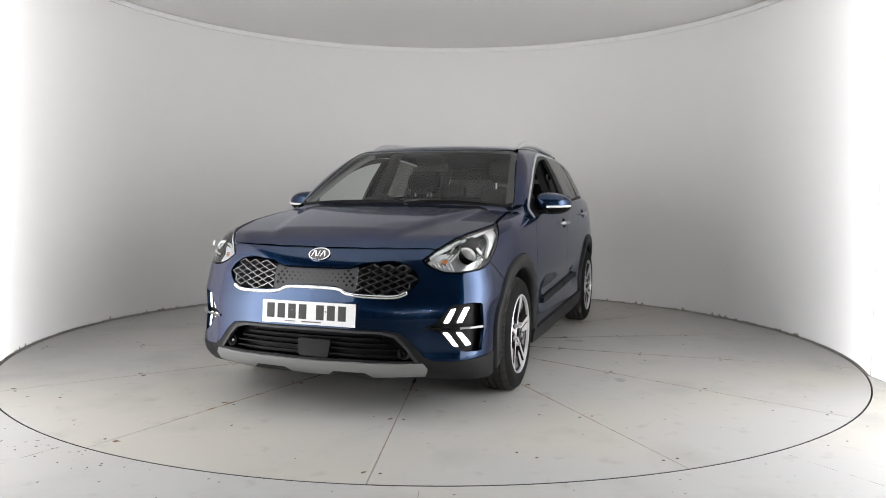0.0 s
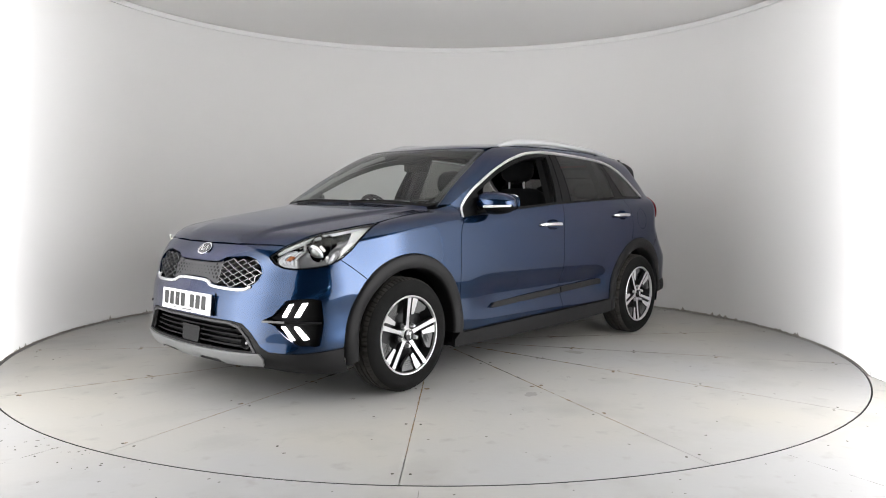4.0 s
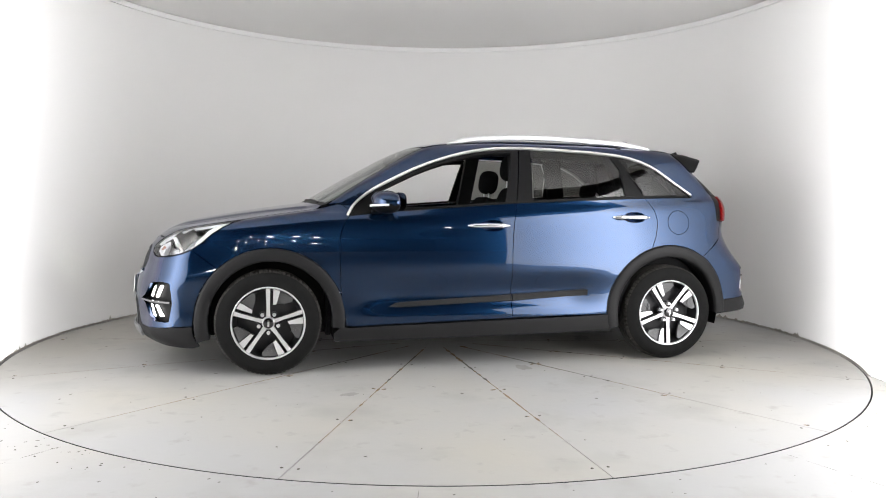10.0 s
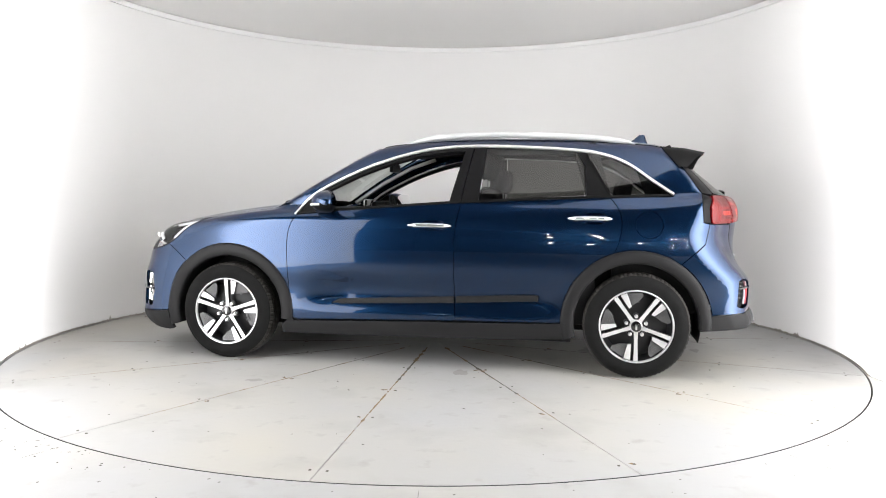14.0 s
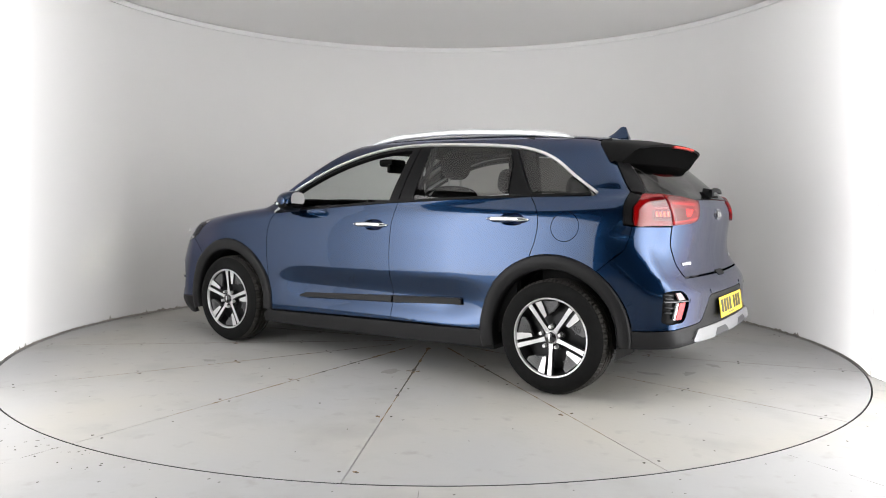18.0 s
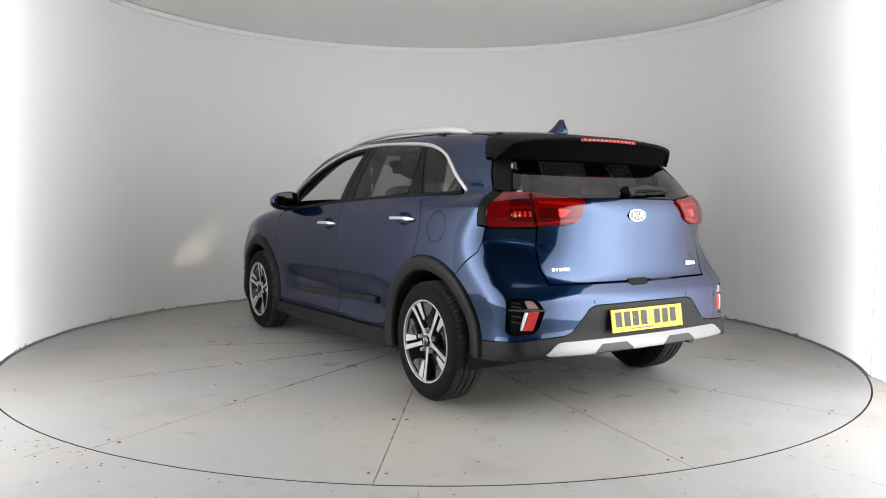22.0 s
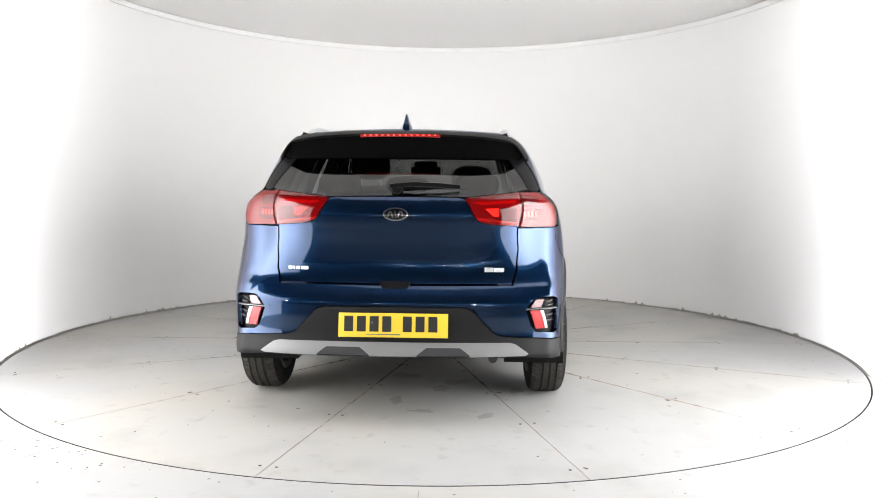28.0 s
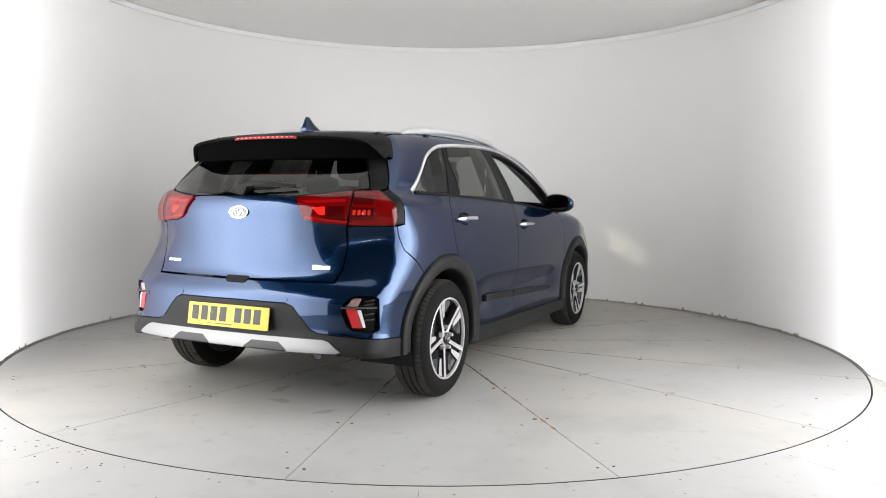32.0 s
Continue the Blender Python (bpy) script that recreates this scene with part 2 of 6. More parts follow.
def wall_arc(name, r0, r1, z0, z1, a0, a1, mat, n=120):
    bm = bmesh.new()
    rows = []
    for a in np.linspace(radians(a0), radians(a1), n):
        c, s = math.cos(a), math.sin(a)
        rows.append([bm.verts.new((r * c, r * s, z)) for r, z in ((r0, z0), (r0, z1), (r1, z1), (r1, z0))])
    for a, b in zip(rows, rows[1:]):
        for i in range(4):
            bm.faces.new((a[i], a[(i + 1) % 4], b[(i + 1) % 4], b[i]))
    bm.faces.new(rows[0])
    bm.faces.new(rows[-1][::-1])
    return part(name, bm, mat)


OPEN = 67.5   # half of the opening towards the hall, in degrees
tagged(wall_arc("wall_round", R_WALL, R_WALL + 0.12, 0.0, H_WALL + 0.20, -90 + OPEN, 270 - OPEN, WALLPAINT), "smooth white curved studio wall", "wall", kind="structure")
tagged(wall_arc("cornice", R_WALL - 0.022, R_WALL - 0.002, H_WALL, H_WALL + 0.044, -90 + OPEN, 270 - OPEN, RIMPAINT), "narrow white cornice along the top of the wall", "trim", kind="structure")
tagged(part("ceiling", cyl((0, 0, H_WALL + 0.082), R_WALL - 0.004, R_WALL - 0.004, 0.06, n=96), CEILPAINT), "plain pale grey studio ceiling", "ceiling", kind="structure")
hall = bmesh.new()
for c, s in (((0, -32, 2.4), (28, 0.2, 4.8)), ((0, 6, 2.4), (28, 0.2, 4.8)), ((-14, -13, 2.4), (0.2, 38, 4.8)), ((14, -13, 2.4), (0.2, 38, 4.8)), ((0, -13, 4.8), (28, 38, 0.2))):
    box(*c, *s, bm=hall)
tagged(part("wall_hall", hall, HALL), "dark walls of the surrounding hall", "wall", kind="structure")

# thin strip added for the brownish line along the wall's foot
tagged(wall_arc("foot_strip", R_WALL - 0.006, R_WALL - 0.0005, 0.002, 0.010, -90 + OPEN + 0.2, 270 - OPEN - 0.2, FOOTLINE), "thin greyish strip along the foot of the wall", "trim", kind="structure")
random.seed(5)
scuffs = bmesh.new()
last = None
for a in np.arange(4.0, 192.0, 0.35):
    h = 0.010 + 0.012 * random.random() ** 2 + (0.030 * random.random() if random.random() > 0.93 else 0.0)
    c, s_ = math.cos(radians(a)) * (R_WALL - 0.0075), math.sin(radians(a)) * (R_WALL - 0.0075)
    pair = [scuffs.verts.new((c, s_, 0.002)), scuffs.verts.new((c, s_, h))]
    if last:
        scuffs.faces.new((last[0], pair[0], pair[1], last[1]))
    last = pair
tagged(part("wall_scuffs", scuffs, SCUFF), "brownish scuffs and dirt along the foot of the wall", "wall marks", kind="stuff")
# tall wall skins at both ends, the light on the wall put in as glow
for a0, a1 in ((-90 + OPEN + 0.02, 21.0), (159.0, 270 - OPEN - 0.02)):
    tagged(wall_arc("added_wall_glow", R_WALL - 0.004, R_WALL - 0.001, 0.012, H_WALL - 0.012, a0, a1, ROUNDGLOW, 40), "tall curved wall skin with the light on the wall put in as glow", "light panel", kind="structure")

# the wall goes on straight beside the opening, added mostly out of view, with glow
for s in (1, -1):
    tagged(part("wall_side", box(s * 2.832, -3.05, 1.55, 0.12, 3.90, 3.1), SIDEGREY), "straight wall added beside the opening, greyed to dim its reflection", "wall", kind="structure")
    tagged(part("added_wall_glow", box(s * 2.764, -3.045, 1.357, 0.012, 3.83, 2.70), FLATGLOW[s]), "tall flat glowing panel added out of view to light the room", "light panel", kind="structure")


def hall_lamp(x, y, z, size):
    """A round lamp that hangs from the hall's ceiling."""
    lamp = tagged(new("hall_lamp"), "round dark pendant lamp with a glowing white lens", "lamp", group="lamps of the hall")
    part("housing", lathe([(0.0, 0.10), (size * 0.5, 0.10), (size * 1.25, 0.03), (size * 1.25, -0.01), (size * 1.05, -0.01), (size * 1.05, 0.005), (0.0, 0.005)], 24, "Z"), METALDARK, lamp, "dark steel lamp housing")
    part("stem", cyl((0, 0, 2.39 - z / 2), 0.015, 0.015, 4.62 - z, "Z", 8), METALDARK, lamp)
    part("lens", lathe([(0.0, -0.11), (size * 0.7, -0.08), (size, -0.005)], 20, "Z"), HALLGLOW, lamp, "glowing frosted lens")
    lamp.matrix_basis = pose(x, y, z)


for x, y, z, size in ((-2.4, -24.0, 4.3, 0.17), (2.3, -23.0, 4.2, 0.15), (3.0, -25.0, 4.4, 0.13), (4.5, -23.5, 4.3, 0.17), (5.8, -24.5, 4.2, 0.14), (-0.1, -29.5, 3.9, 0.16), (2.9, -30.5, 3.6, 0.13), (5.6, -29.0, 3.7, 0.12),
                      (-3.9, -30.0, 3.4, 0.14), (-5.4, -28.0, 3.5, 0.12), (4.9, -31.0, 2.9, 0.10), (7.4, -30.5, 3.0, 0.11), (2.7, -31.2, 2.7, 0.10), (-8.6, -14.0, 4.3, 0.12), (9.4, -13.0, 4.3, 0.12), (8.2, -19.0, 4.3, 0.11),
                      (-7.8, -20.0, 4.3, 0.11), (-11.0, -9.0, 4.2, 0.12), (11.0, -8.0, 4.2, 0.12)):
    hall_lamp(x, y, z, size)

# turntable of wedge plates
turntable = tagged(new("turntable"), "round grey turntable of wedge plates with rusty radial seams", "turntable")
bm = lathe([(R_TABLE, 0.0), (R_TABLE, -0.05), (R_TABLE - 0.02, -0.05), (R_TABLE - 0.02, -0.003), (R_TABLE - 0.002, 0.0)], 192, "Z")
part("edge_band", bm, METALDARK, turntable, "dark steel edge band")
SEAM0, SEGS = 14.8, 14
for k in range(SEGS):
    a0, a1 = radians(SEAM0 + 360 / SEGS * k), radians(SEAM0 + 360 / SEGS * (k + 1))
    bm = bmesh.new()
    rs = np.linspace(0.12, R_TABLE - 0.003, 12)
    grid = []
    for r in rs:
        g = 0.0022 / r
        grid.append([bm.verts.new((r * math.cos(a), r * math.sin(a), 0.0)) for a in np.linspace(a0 + g, a1 - g, 15)])
    for p, q in zip(grid, grid[1:]):
        for i in range(14):
            bm.faces.new((p[i], q[i], q[i + 1], p[i + 1]))
    ex = bmesh.ops.extrude_face_region(bm, geom=bm.faces[:])
    bmesh.ops.translate(bm, verts=[v for v in ex["geom"] if isinstance(v, bmesh.types.BMVert)], vec=(0, 0, -0.02))
    part("plate", bm, CONCRETE, turntable)
part("hub_plate", cyl((0, 0, -0.0105), 0.119, 0.119, 0.02, n=48), CONCRETE, turntable)



def blot(r, a, size, bm, z=0.0006, n=8, stretch=1.0):
    """A flat irregular spot at a radius and an angle."""
    turn = random.uniform(0, math.pi)
    vs = []
    for k in range(n):
        t = 2 * math.pi * k / n
        q = size * random.uniform(0.45, 1.0)
        u, v = q * math.cos(t) * stretch, q * math.sin(t)
        vs.append(bm.verts.new((r * math.cos(a) + u * math.cos(turn) - v * math.sin(turn), r * math.sin(a) + u * math.sin(turn) + v * math.cos(turn), z)))
    bm.faces.new(vs)


def seam_stain(a, r0, r1, width, bm):
    """A ragged ribbon of grime along a seam."""
    last = None
    r = r0
    while r < r1:
        w = width * max(0.3, 1.2 - 0.32 * r) * random.uniform(0.25, 1.0) * (1.0 if random.random() > 0.1 else 2.4)
        c, s_ = math.cos(a), math.sin(a)
        pair = [bm.verts.new((r * c - k * w * s_, r * s_ + k * w * c, 0.0005)) for k in (random.uniform(0.6, 1), -random.uniform(0.6, 1))]
        if last and random.random() > 0.06:
            bm.faces.new((last[0], last[1], pair[1], pair[0]))
        last = pair
        r += random.uniform(0.015, 0.05)


for k in range(SEGS):
    a = radians(SEAM0 + 360 / SEGS * k)
    bm = bmesh.new()
    seam_stain(a, 0.3, random.uniform(2.2, 2.75), random.uniform(0.007, 0.012), bm)
    part("seam_stain", bm, RUST, turntable, "rusty grime in a seam")
    bm = bmesh.new()
    seam_stain(a, random.uniform(0.6, 0.9), random.uniform(1.2, 1.7), 0.010, bm)
    for v in bm.verts:
        v.co.z = 0.0009
    part("seam_stain", bm, GRIME, turntable, "dark grime in a seam")
    for r in (0.98 + random.uniform(-0.1, 0.1), 1.55 + random.uniform(-0.1, 0.1), 2.14 + random.uniform(-0.08, 0.08), 2.84):
        for side in (-1, 1):
            aa = a + side * 0.036 / r
            part("bolt", cyl((r * math.cos(aa), r * math.sin(aa), 0.0005), 0.0075, 0.006, 0.002, n=8), GRIME, turntable)
        if random.random() > 0.45:
            for side in random.choice(((-1,), (1,), (-1, 1))):
                bm = bmesh.new()
                blot(r + random.uniform(-0.01, 0.01), a + side * 0.03 / r, random.uniform(0.008, 0.018), bm, 0.0007, 9, 1.6)
                part("rust_mark", bm, RUST, turntable)
chips = bmesh.new()
for _ in range(150):
    blot(math.sqrt(random.uniform(0.05, 1)) * 2.85, random.uniform(0, 2 * math.pi), random.choice((0.003, 0.004, 0.005, 0.008)), chips, 0.0008, 6, random.uniform(1, 2.5))
part("paint_chips", chips, GRIME, turntable, "small dark chips in the paint")["kind"] = "stuff"
for r, a, z in ((1.75, 176, 0.06), (1.95, 181, 0.05), (1.5, 184, 0.07), (2.05, 190, 0.045), (1.35, 189, 0.08), (1.2, 175, 0.09), (1.6, 200, 0.05), (1.7, 62, 0.04), (1.1, 110, 0.06)):
    bm = bmesh.new()
    blot(r, radians(a), z, bm, 0.0004, 14, 1.7)
    part("smudge", bm, SMUDGE, turntable, "grey smudge on the paint")
marks = bmesh.new()
for k in range(SEGS * 3):
    aa = radians(-91 + 360 / SEGS / 3 * k + 2.5)
    blot(R_TABLE + 0.085, aa, 0.006, marks, 0.0006, 8, 1.3)
for _ in range(60):
    blot(random.uniform(3.0, 3.6), radians(random.uniform(-160, -20)), random.choice((0.003, 0.004, 0.006)), marks, 0.0008, 6, random.uniform(1, 2.5))
for _ in range(26):
    blot(random.uniform(2.98, 3.15), radians(random.uniform(-128, -112)), random.choice((0.003, 0.006)), marks, 0.001, 6, 2)
tagged(part("floor_chips", marks, GRIME), "small dark chips and bolts in the floor", "floor marks", kind="stuff")
joints = bmesh.new()
for a in (-91.0, -59.3, -122.7, -27.0, -154.4):
    seam_stain(radians(a), R_TABLE + 0.05, 6.0, 0.007, joints)
tagged(part("floor_joints", joints, GRIME), "thin dark joints of the fixed floor", "floor joints", kind="stuff")

# ---- the shape of the car, in its own space: x forward, y to its left, z up ----


def curve(xs, ys):
    """A smooth curve through points, for arrays."""
    o = np.argsort(xs)
    xs, ys = np.array(xs, float)[o], np.array(ys, float)[o]
    d = np.diff(ys) / np.diff(xs)
    h = np.diff(xs)
    m = np.empty(len(xs))
    m[0], m[-1] = d[0], d[-1]
    m[1:-1] = (d[:-1] * h[1:] + d[1:] * h[:-1]) / (h[:-1] + h[1:])

    x = np.linspace(xs[0] - 0.7, xs[-1] + 0.7, 4001)
    i = np.clip(np.searchsorted(xs, x) - 1, 0, len(xs) - 2)
    t = np.clip((x - xs[i]) / h[i], 0.0, 1.0)
    v = ys[i] * (1 + 2 * t) * (1 - t) ** 2 + h[i] * m[i] * t * (1 - t) ** 2 + ys[i + 1] * t * t * (3 - 2 * t) + h[i] * m[i + 1] * t * t * (t - 1)
    v = np.where(x < xs[0], ys[0] + m[0] * (x - xs[0]), v)
    v = np.where(x > xs[-1], ys[-1] + m[-1] * (x - xs[-1]), v)
    return lambda q: np.interp(q, x, v)


def smax(a, b, k):
    h = np.maximum(k - np.abs(a - b), 0) / k
    return np.maximum(a, b) + h * h * k / 4


def smin(a, b, k):
    return -smax(-a, -b, k)


side_z = curve([0.1, 0.18, 0.25, 0.33, 0.42, 0.50, 0.60, 0.72, 0.82, 0.90, 0.96, 1.02, 1.08, 1.15], [0.83, 0.855, 0.868, 0.874, 0.872, 0.873, 0.883, 0.888, 0.885, 0.877, 0.868, 0.855, 0.838, 0.815])
side_x = curve([2.3, 1.9, 1.6, 1.3, 0.9, 0.0, -0.9, -1.35, -1.6, -1.8, -2.2], [0.90, 0.965, 0.99, 1.0, 1.0, 1.0, 1.0, 0.992, 0.978, 0.955, 0.89])
nose_z = curve([0.1, 0.18, 0.22, 0.27, 0.35, 0.45, 0.57, 0.65, 0.72, 0.80, 0.84, 0.90], [2.05, 2.14, 2.195, 2.225, 2.222, 2.218, 2.205, 2.178, 2.158, 2.115, 2.09, 2.05])
nose_y = curve([0, 0.13, 0.26, 0.47, 0.59, 0.66, 0.75, 0.84, 0.9, 1.0], [0, 0.003, 0.01, 0.05, 0.093, 0.13, 0.185, 0.27, 0.38, 0.65])
hood_x = curve([2.2, 2.12, 2.06, 2.0, 1.9, 1.8, 1.6, 1.4, 1.2, 1.0, 0.8, 0.3, 0.0, -1.0, -1.8, -2.2], [0.78, 0.835, 0.868, 0.89, 0.918, 0.938, 0.975, 1.008, 1.036, 1.058, 1.07, 1.085, 1.095, 1.125, 1.165, 1.17])
tail_z = curve([0.1, 0.2, 0.29, 0.33, 0.43, 0.55, 0.61, 0.65, 0.70, 0.76, 0.85, 0.95, 1.02, 1.09, 1.14, 1.2], [-1.9, -2.0, -2.085, -2.115, -2.095, -2.095, -2.088, -2.06, -2.022, -2.005, -2.005, -2.015, -2.02, -1.995, -1.95, -1.84])
tail_low = curve([0, 0.15, 0.35, 0.5, 0.6, 0.7, 0.78, 0.83, 0.9, 1.0], [0, 0.002, 0.012, 0.025, 0.042, 0.072, 0.11, 0.17, 0.30, 0.6])
tail_high = curve([0, 0.15, 0.35, 0.5, 0.6, 0.67, 0.8, 0.9, 1.0], [0, 0.002, 0.012, 0.045, 0.09, 0.14, 0.24, 0.40, 0.62])
cab_z = curve([0.9, 1.0, 1.07, 1.15, 1.25, 1.35, 1.43, 1.5, 1.6], [0.868, 0.853, 0.838, 0.812, 0.768, 0.716, 0.668, 0.615, 0.53])
cab_x = curve([1.3, 1.1, 0.9, 0.5, 0.2, -0.6, -1.1, -1.57, -1.8, -2.1], [0.84, 0.90, 0.94, 0.985, 1.0, 1.0, 0.985, 0.93, 0.875, 0.79])
roof_x = curve([0.7, 0.5, 0.4, 0.3, 0.1, -0.2, -0.6, -1.0, -1.3, -1.5, -1.7, -1.95], [1.385, 1.44, 1.462, 1.48, 1.503, 1.521, 1.524, 1.513, 1.497, 1.477, 1.448, 1.40])
screen_z = curve([0.9, 1.0, 1.06, 1.2, 1.3, 1.4, 1.45, 1.5, 1.6], [1.36, 1.21, 1.115, 0.88, 0.70, 0.515, 0.41, 0.28, 0.0])
screen_y = curve([0, 0.15, 0.3, 0.5, 0.634, 0.75, 0.9], [0, 0.004, 0.017, 0.052, 0.09, 0.14, 0.23])
back_z = curve([0.85, 0.95, 1.05, 1.124, 1.30, 1.42, 1.5], [-1.98, -1.975, -1.968, -1.943, -1.755, -1.615, -1.50])
back_y = curve([0, 0.15, 0.3, 0.5, 0.6, 0.67, 0.75, 0.9], [0, 0.004, 0.017, 0.055, 0.095, 0.14, 0.22, 0.42])


def ramp(a, b, x):
    t = np.clip((x - a) / (b - a), 0, 1)
    return t * t * (3 - 2 * t)


def lower_body(x, y, z):
    ay = np.abs(y)
    w = side_z(z) * side_x(x)
    w = w - 0.030 * ramp(0.34, 0.46, z) * (1 - ramp(0.49, 0.64, z)) * ramp(-0.95, -0.6, x) * (1 - ramp(0.5, 0.85, x))   # hollow of the doors
    w = w - 0.045 * ramp(1.35, 1.85, x) * ramp(0.58, 0.82, z)                                                             # the wings draw in towards the lamps
    top = hood_x(x) - 0.036 * (ay / 0.8) ** 2.4
    crease = 0.62 - 0.27 * np.clip((x - 1.0) / 0.95, 0, 1)
    top = top + 0.014 * (1 - ramp(crease - 0.03, crease + 0.05, ay)) * ramp(0.95, 1.15, x) * (1 - ramp(1.85, 2.05, x))
    front = nose_z(z) - nose_y(ay)
    u = ramp(0.66, 0.92, z)
    rear = tail_z(z) + tail_low(ay) * (1 - u) + tail_high(ay) * u
    f = smax(ay - w, z - top, 0.09)
    f = smax(f, x - front, 0.10)
    return smax(f, rear - x, 0.06)


def cabin(x, y, z):
    ay = np.abs(y)
    f = smax(ay - cab_z(z) * cab_x(x), z - (roof_x(x) - 0.028 * (ay / 0.6) ** 2.2), 0.10)
    f = smax(f, x - (screen_z(z) - screen_y(ay)), 0.05)
    f = smax(f, back_z(z) + back_y(ay) - x, 0.04)
    return smax(f, 0.86 - z, 0.08)


def shell(x, y, z):
    return smin(lower_body(x, y, z), cabin(x, y, z), 0.03)


AX_Z, AX_F, AX_R = 0.72, 1.15, -1.15


def way(space, p):
    """Start and direction of the rays of a parameter space: side (x, z), top (x, y), roll (x, angle), front and rear (angle, z), face (y, z)."""
    a, b = p[:, 0], p[:, 1]
    o, z = np.ones_like(a), np.zeros_like(a)
    if space == "side":
        return np.stack([a, 0 * o, b], 1), np.stack([z, o, z], 1)
    if space == "top":
        return np.stack([a, b, 0.75 * o], 1), np.stack([z, z, o], 1)
    if space == "roll":
        return np.stack([a, z, AX_Z * o], 1), np.stack([z, np.cos(b), np.sin(b)], 1)
    if space == "front":
        return np.stack([AX_F * o, z, b], 1), np.stack([np.cos(a), np.sin(a), z], 1)
    if space == "rear":
        return np.stack([AX_R * o, z, b], 1), np.stack([-np.cos(a), np.sin(a), z], 1)
    if space == "face":
        return np.stack([AX_F * o, a, b], 1), np.stack([o, z, z], 1)
    return np.stack([-1.3 * o, a, b], 1), np.stack([-o, z, z], 1)      # back


def on(space, p, f=shell):
    """Where the rays leave the body."""
    p = np.asarray(p, float).reshape(-1, 2)
    s, d = way(space, p)
    lo, hi = np.zeros(len(p)), np.full(len(p), 1.35)
    for _ in range(25):
        m = (lo + hi) / 2
        q = s + d * m[:, None]
        inside = f(q[:, 0], q[:, 1], q[:, 2]) < 0
        lo, hi = np.where(inside, m, lo), np.where(inside, hi, m)
    return s + d * lo[:, None]


def normal(q, f=shell):
    e = 0.004
    g = np.stack([f(q[:, 0] + e, q[:, 1], q[:, 2]) - f(q[:, 0] - e, q[:, 1], q[:, 2]),
                  f(q[:, 0], q[:, 1] + e, q[:, 2]) - f(q[:, 0], q[:, 1] - e, q[:, 2]),
                  f(q[:, 0], q[:, 1], q[:, 2] + e) - f(q[:, 0], q[:, 1], q[:, 2] - e)], 1)
    return g / np.linalg.norm(g, axis=1)[:, None]


def back_to(space, q):
    """Parameters of points in space."""
    x, y, z = q[:, 0], q[:, 1], q[:, 2]
    if space == "side":
        return np.stack([x, z], 1)
    if space == "top":
        return np.stack([x, y], 1)
    if space == "roll":
        return np.stack([x, np.arctan2(z - AX_Z, y)], 1)
    if space == "front":
        return np.stack([np.arctan2(y, x - AX_F), z], 1)
    if space == "rear":
        return np.stack([np.arctan2(y, AX_R - x), z], 1)
    return np.stack([y, z], 1)


SCALE = {"side": (1, 1), "top": (1, 1), "roll": (1, 0.75), "front": (0.95, 1), "rear": (0.9, 1), "face": (1, 1), "back": (1, 1)}
KEY = {"s": "side", "t": "top", "f": "face", "b": "back"}


def placed(space, anchors, f):
    """Anchors, given as (kind, a, b), as parameters of a space."""
    pts = np.zeros((len(anchors), 2))
    for kind in KEY:
        rows = [i for i, a in enumerate(anchors) if a[0] == kind]
        if rows:
            pts[rows] = back_to(space, on(KEY[kind], [anchors[i][1:] for i in rows], f))
    return pts


def outline(space, anchors, f=shell, step=0.02):
    """The dense outline, in a parameter space, through anchors."""
    return dense(placed(space, anchors, f) * SCALE[space], step)


def dense(pts, step=0.02):
    out = []
    n = len(pts)
    for i in range(n):
        a, b = pts[i], pts[(i + 1) % n]
        k = max(1, int(np.linalg.norm(b - a) / step))
        out += [a + (b - a) * j / k for j in range(k)]
    return np.array(out)


def rounded(pts, r=0.02, n=4):
    """Rounds the corners of an outline given by few points."""
    pts = np.asarray(pts, float)
    out, m = [], len(pts)
    for i in range(m):
        p, a, b = pts[i], pts[i - 1] - pts[i], pts[(i + 1) % m] - pts[i]
        la, lb = np.linalg.norm(a), np.linalg.norm(b)
        c = min(r, la * 0.45, lb * 0.45)
        s, e = p + a / la * c, p + b / lb * c
        for t in np.linspace(0, 1, n):
            out.append(s * (1 - t) ** 2 + 2 * p * t * (1 - t) + e * t * t)
    return np.array(out)


def inside(poly, q):
    x, y = q[:, 0], q[:, 1]
    res = np.zeros(len(q), bool)
    px, py = poly[:, 0], poly[:, 1]
    j = len(poly) - 1
    for i in range(len(poly)):
        c = (py[i] > y) != (py[j] > y)
        res ^= c & (x < (px[j] - px[i]) * (y - py[i]) / (py[j] - py[i] + 1e-15) + px[i])
        j = i
    return res


def inset(poly, d):
    area = np.sum(poly[:, 0] * np.roll(poly[:, 1], -1) - np.roll(poly[:, 0], -1) * poly[:, 1])
    t = np.roll(poly, -1, 0) - np.roll(poly, 1, 0)
    t = t / (np.linalg.norm(t, axis=1)[:, None] + 1e-12)
    n = np.stack([-t[:, 1], t[:, 0]], 1) * (1 if area > 0 else -1)
    return poly + n * d


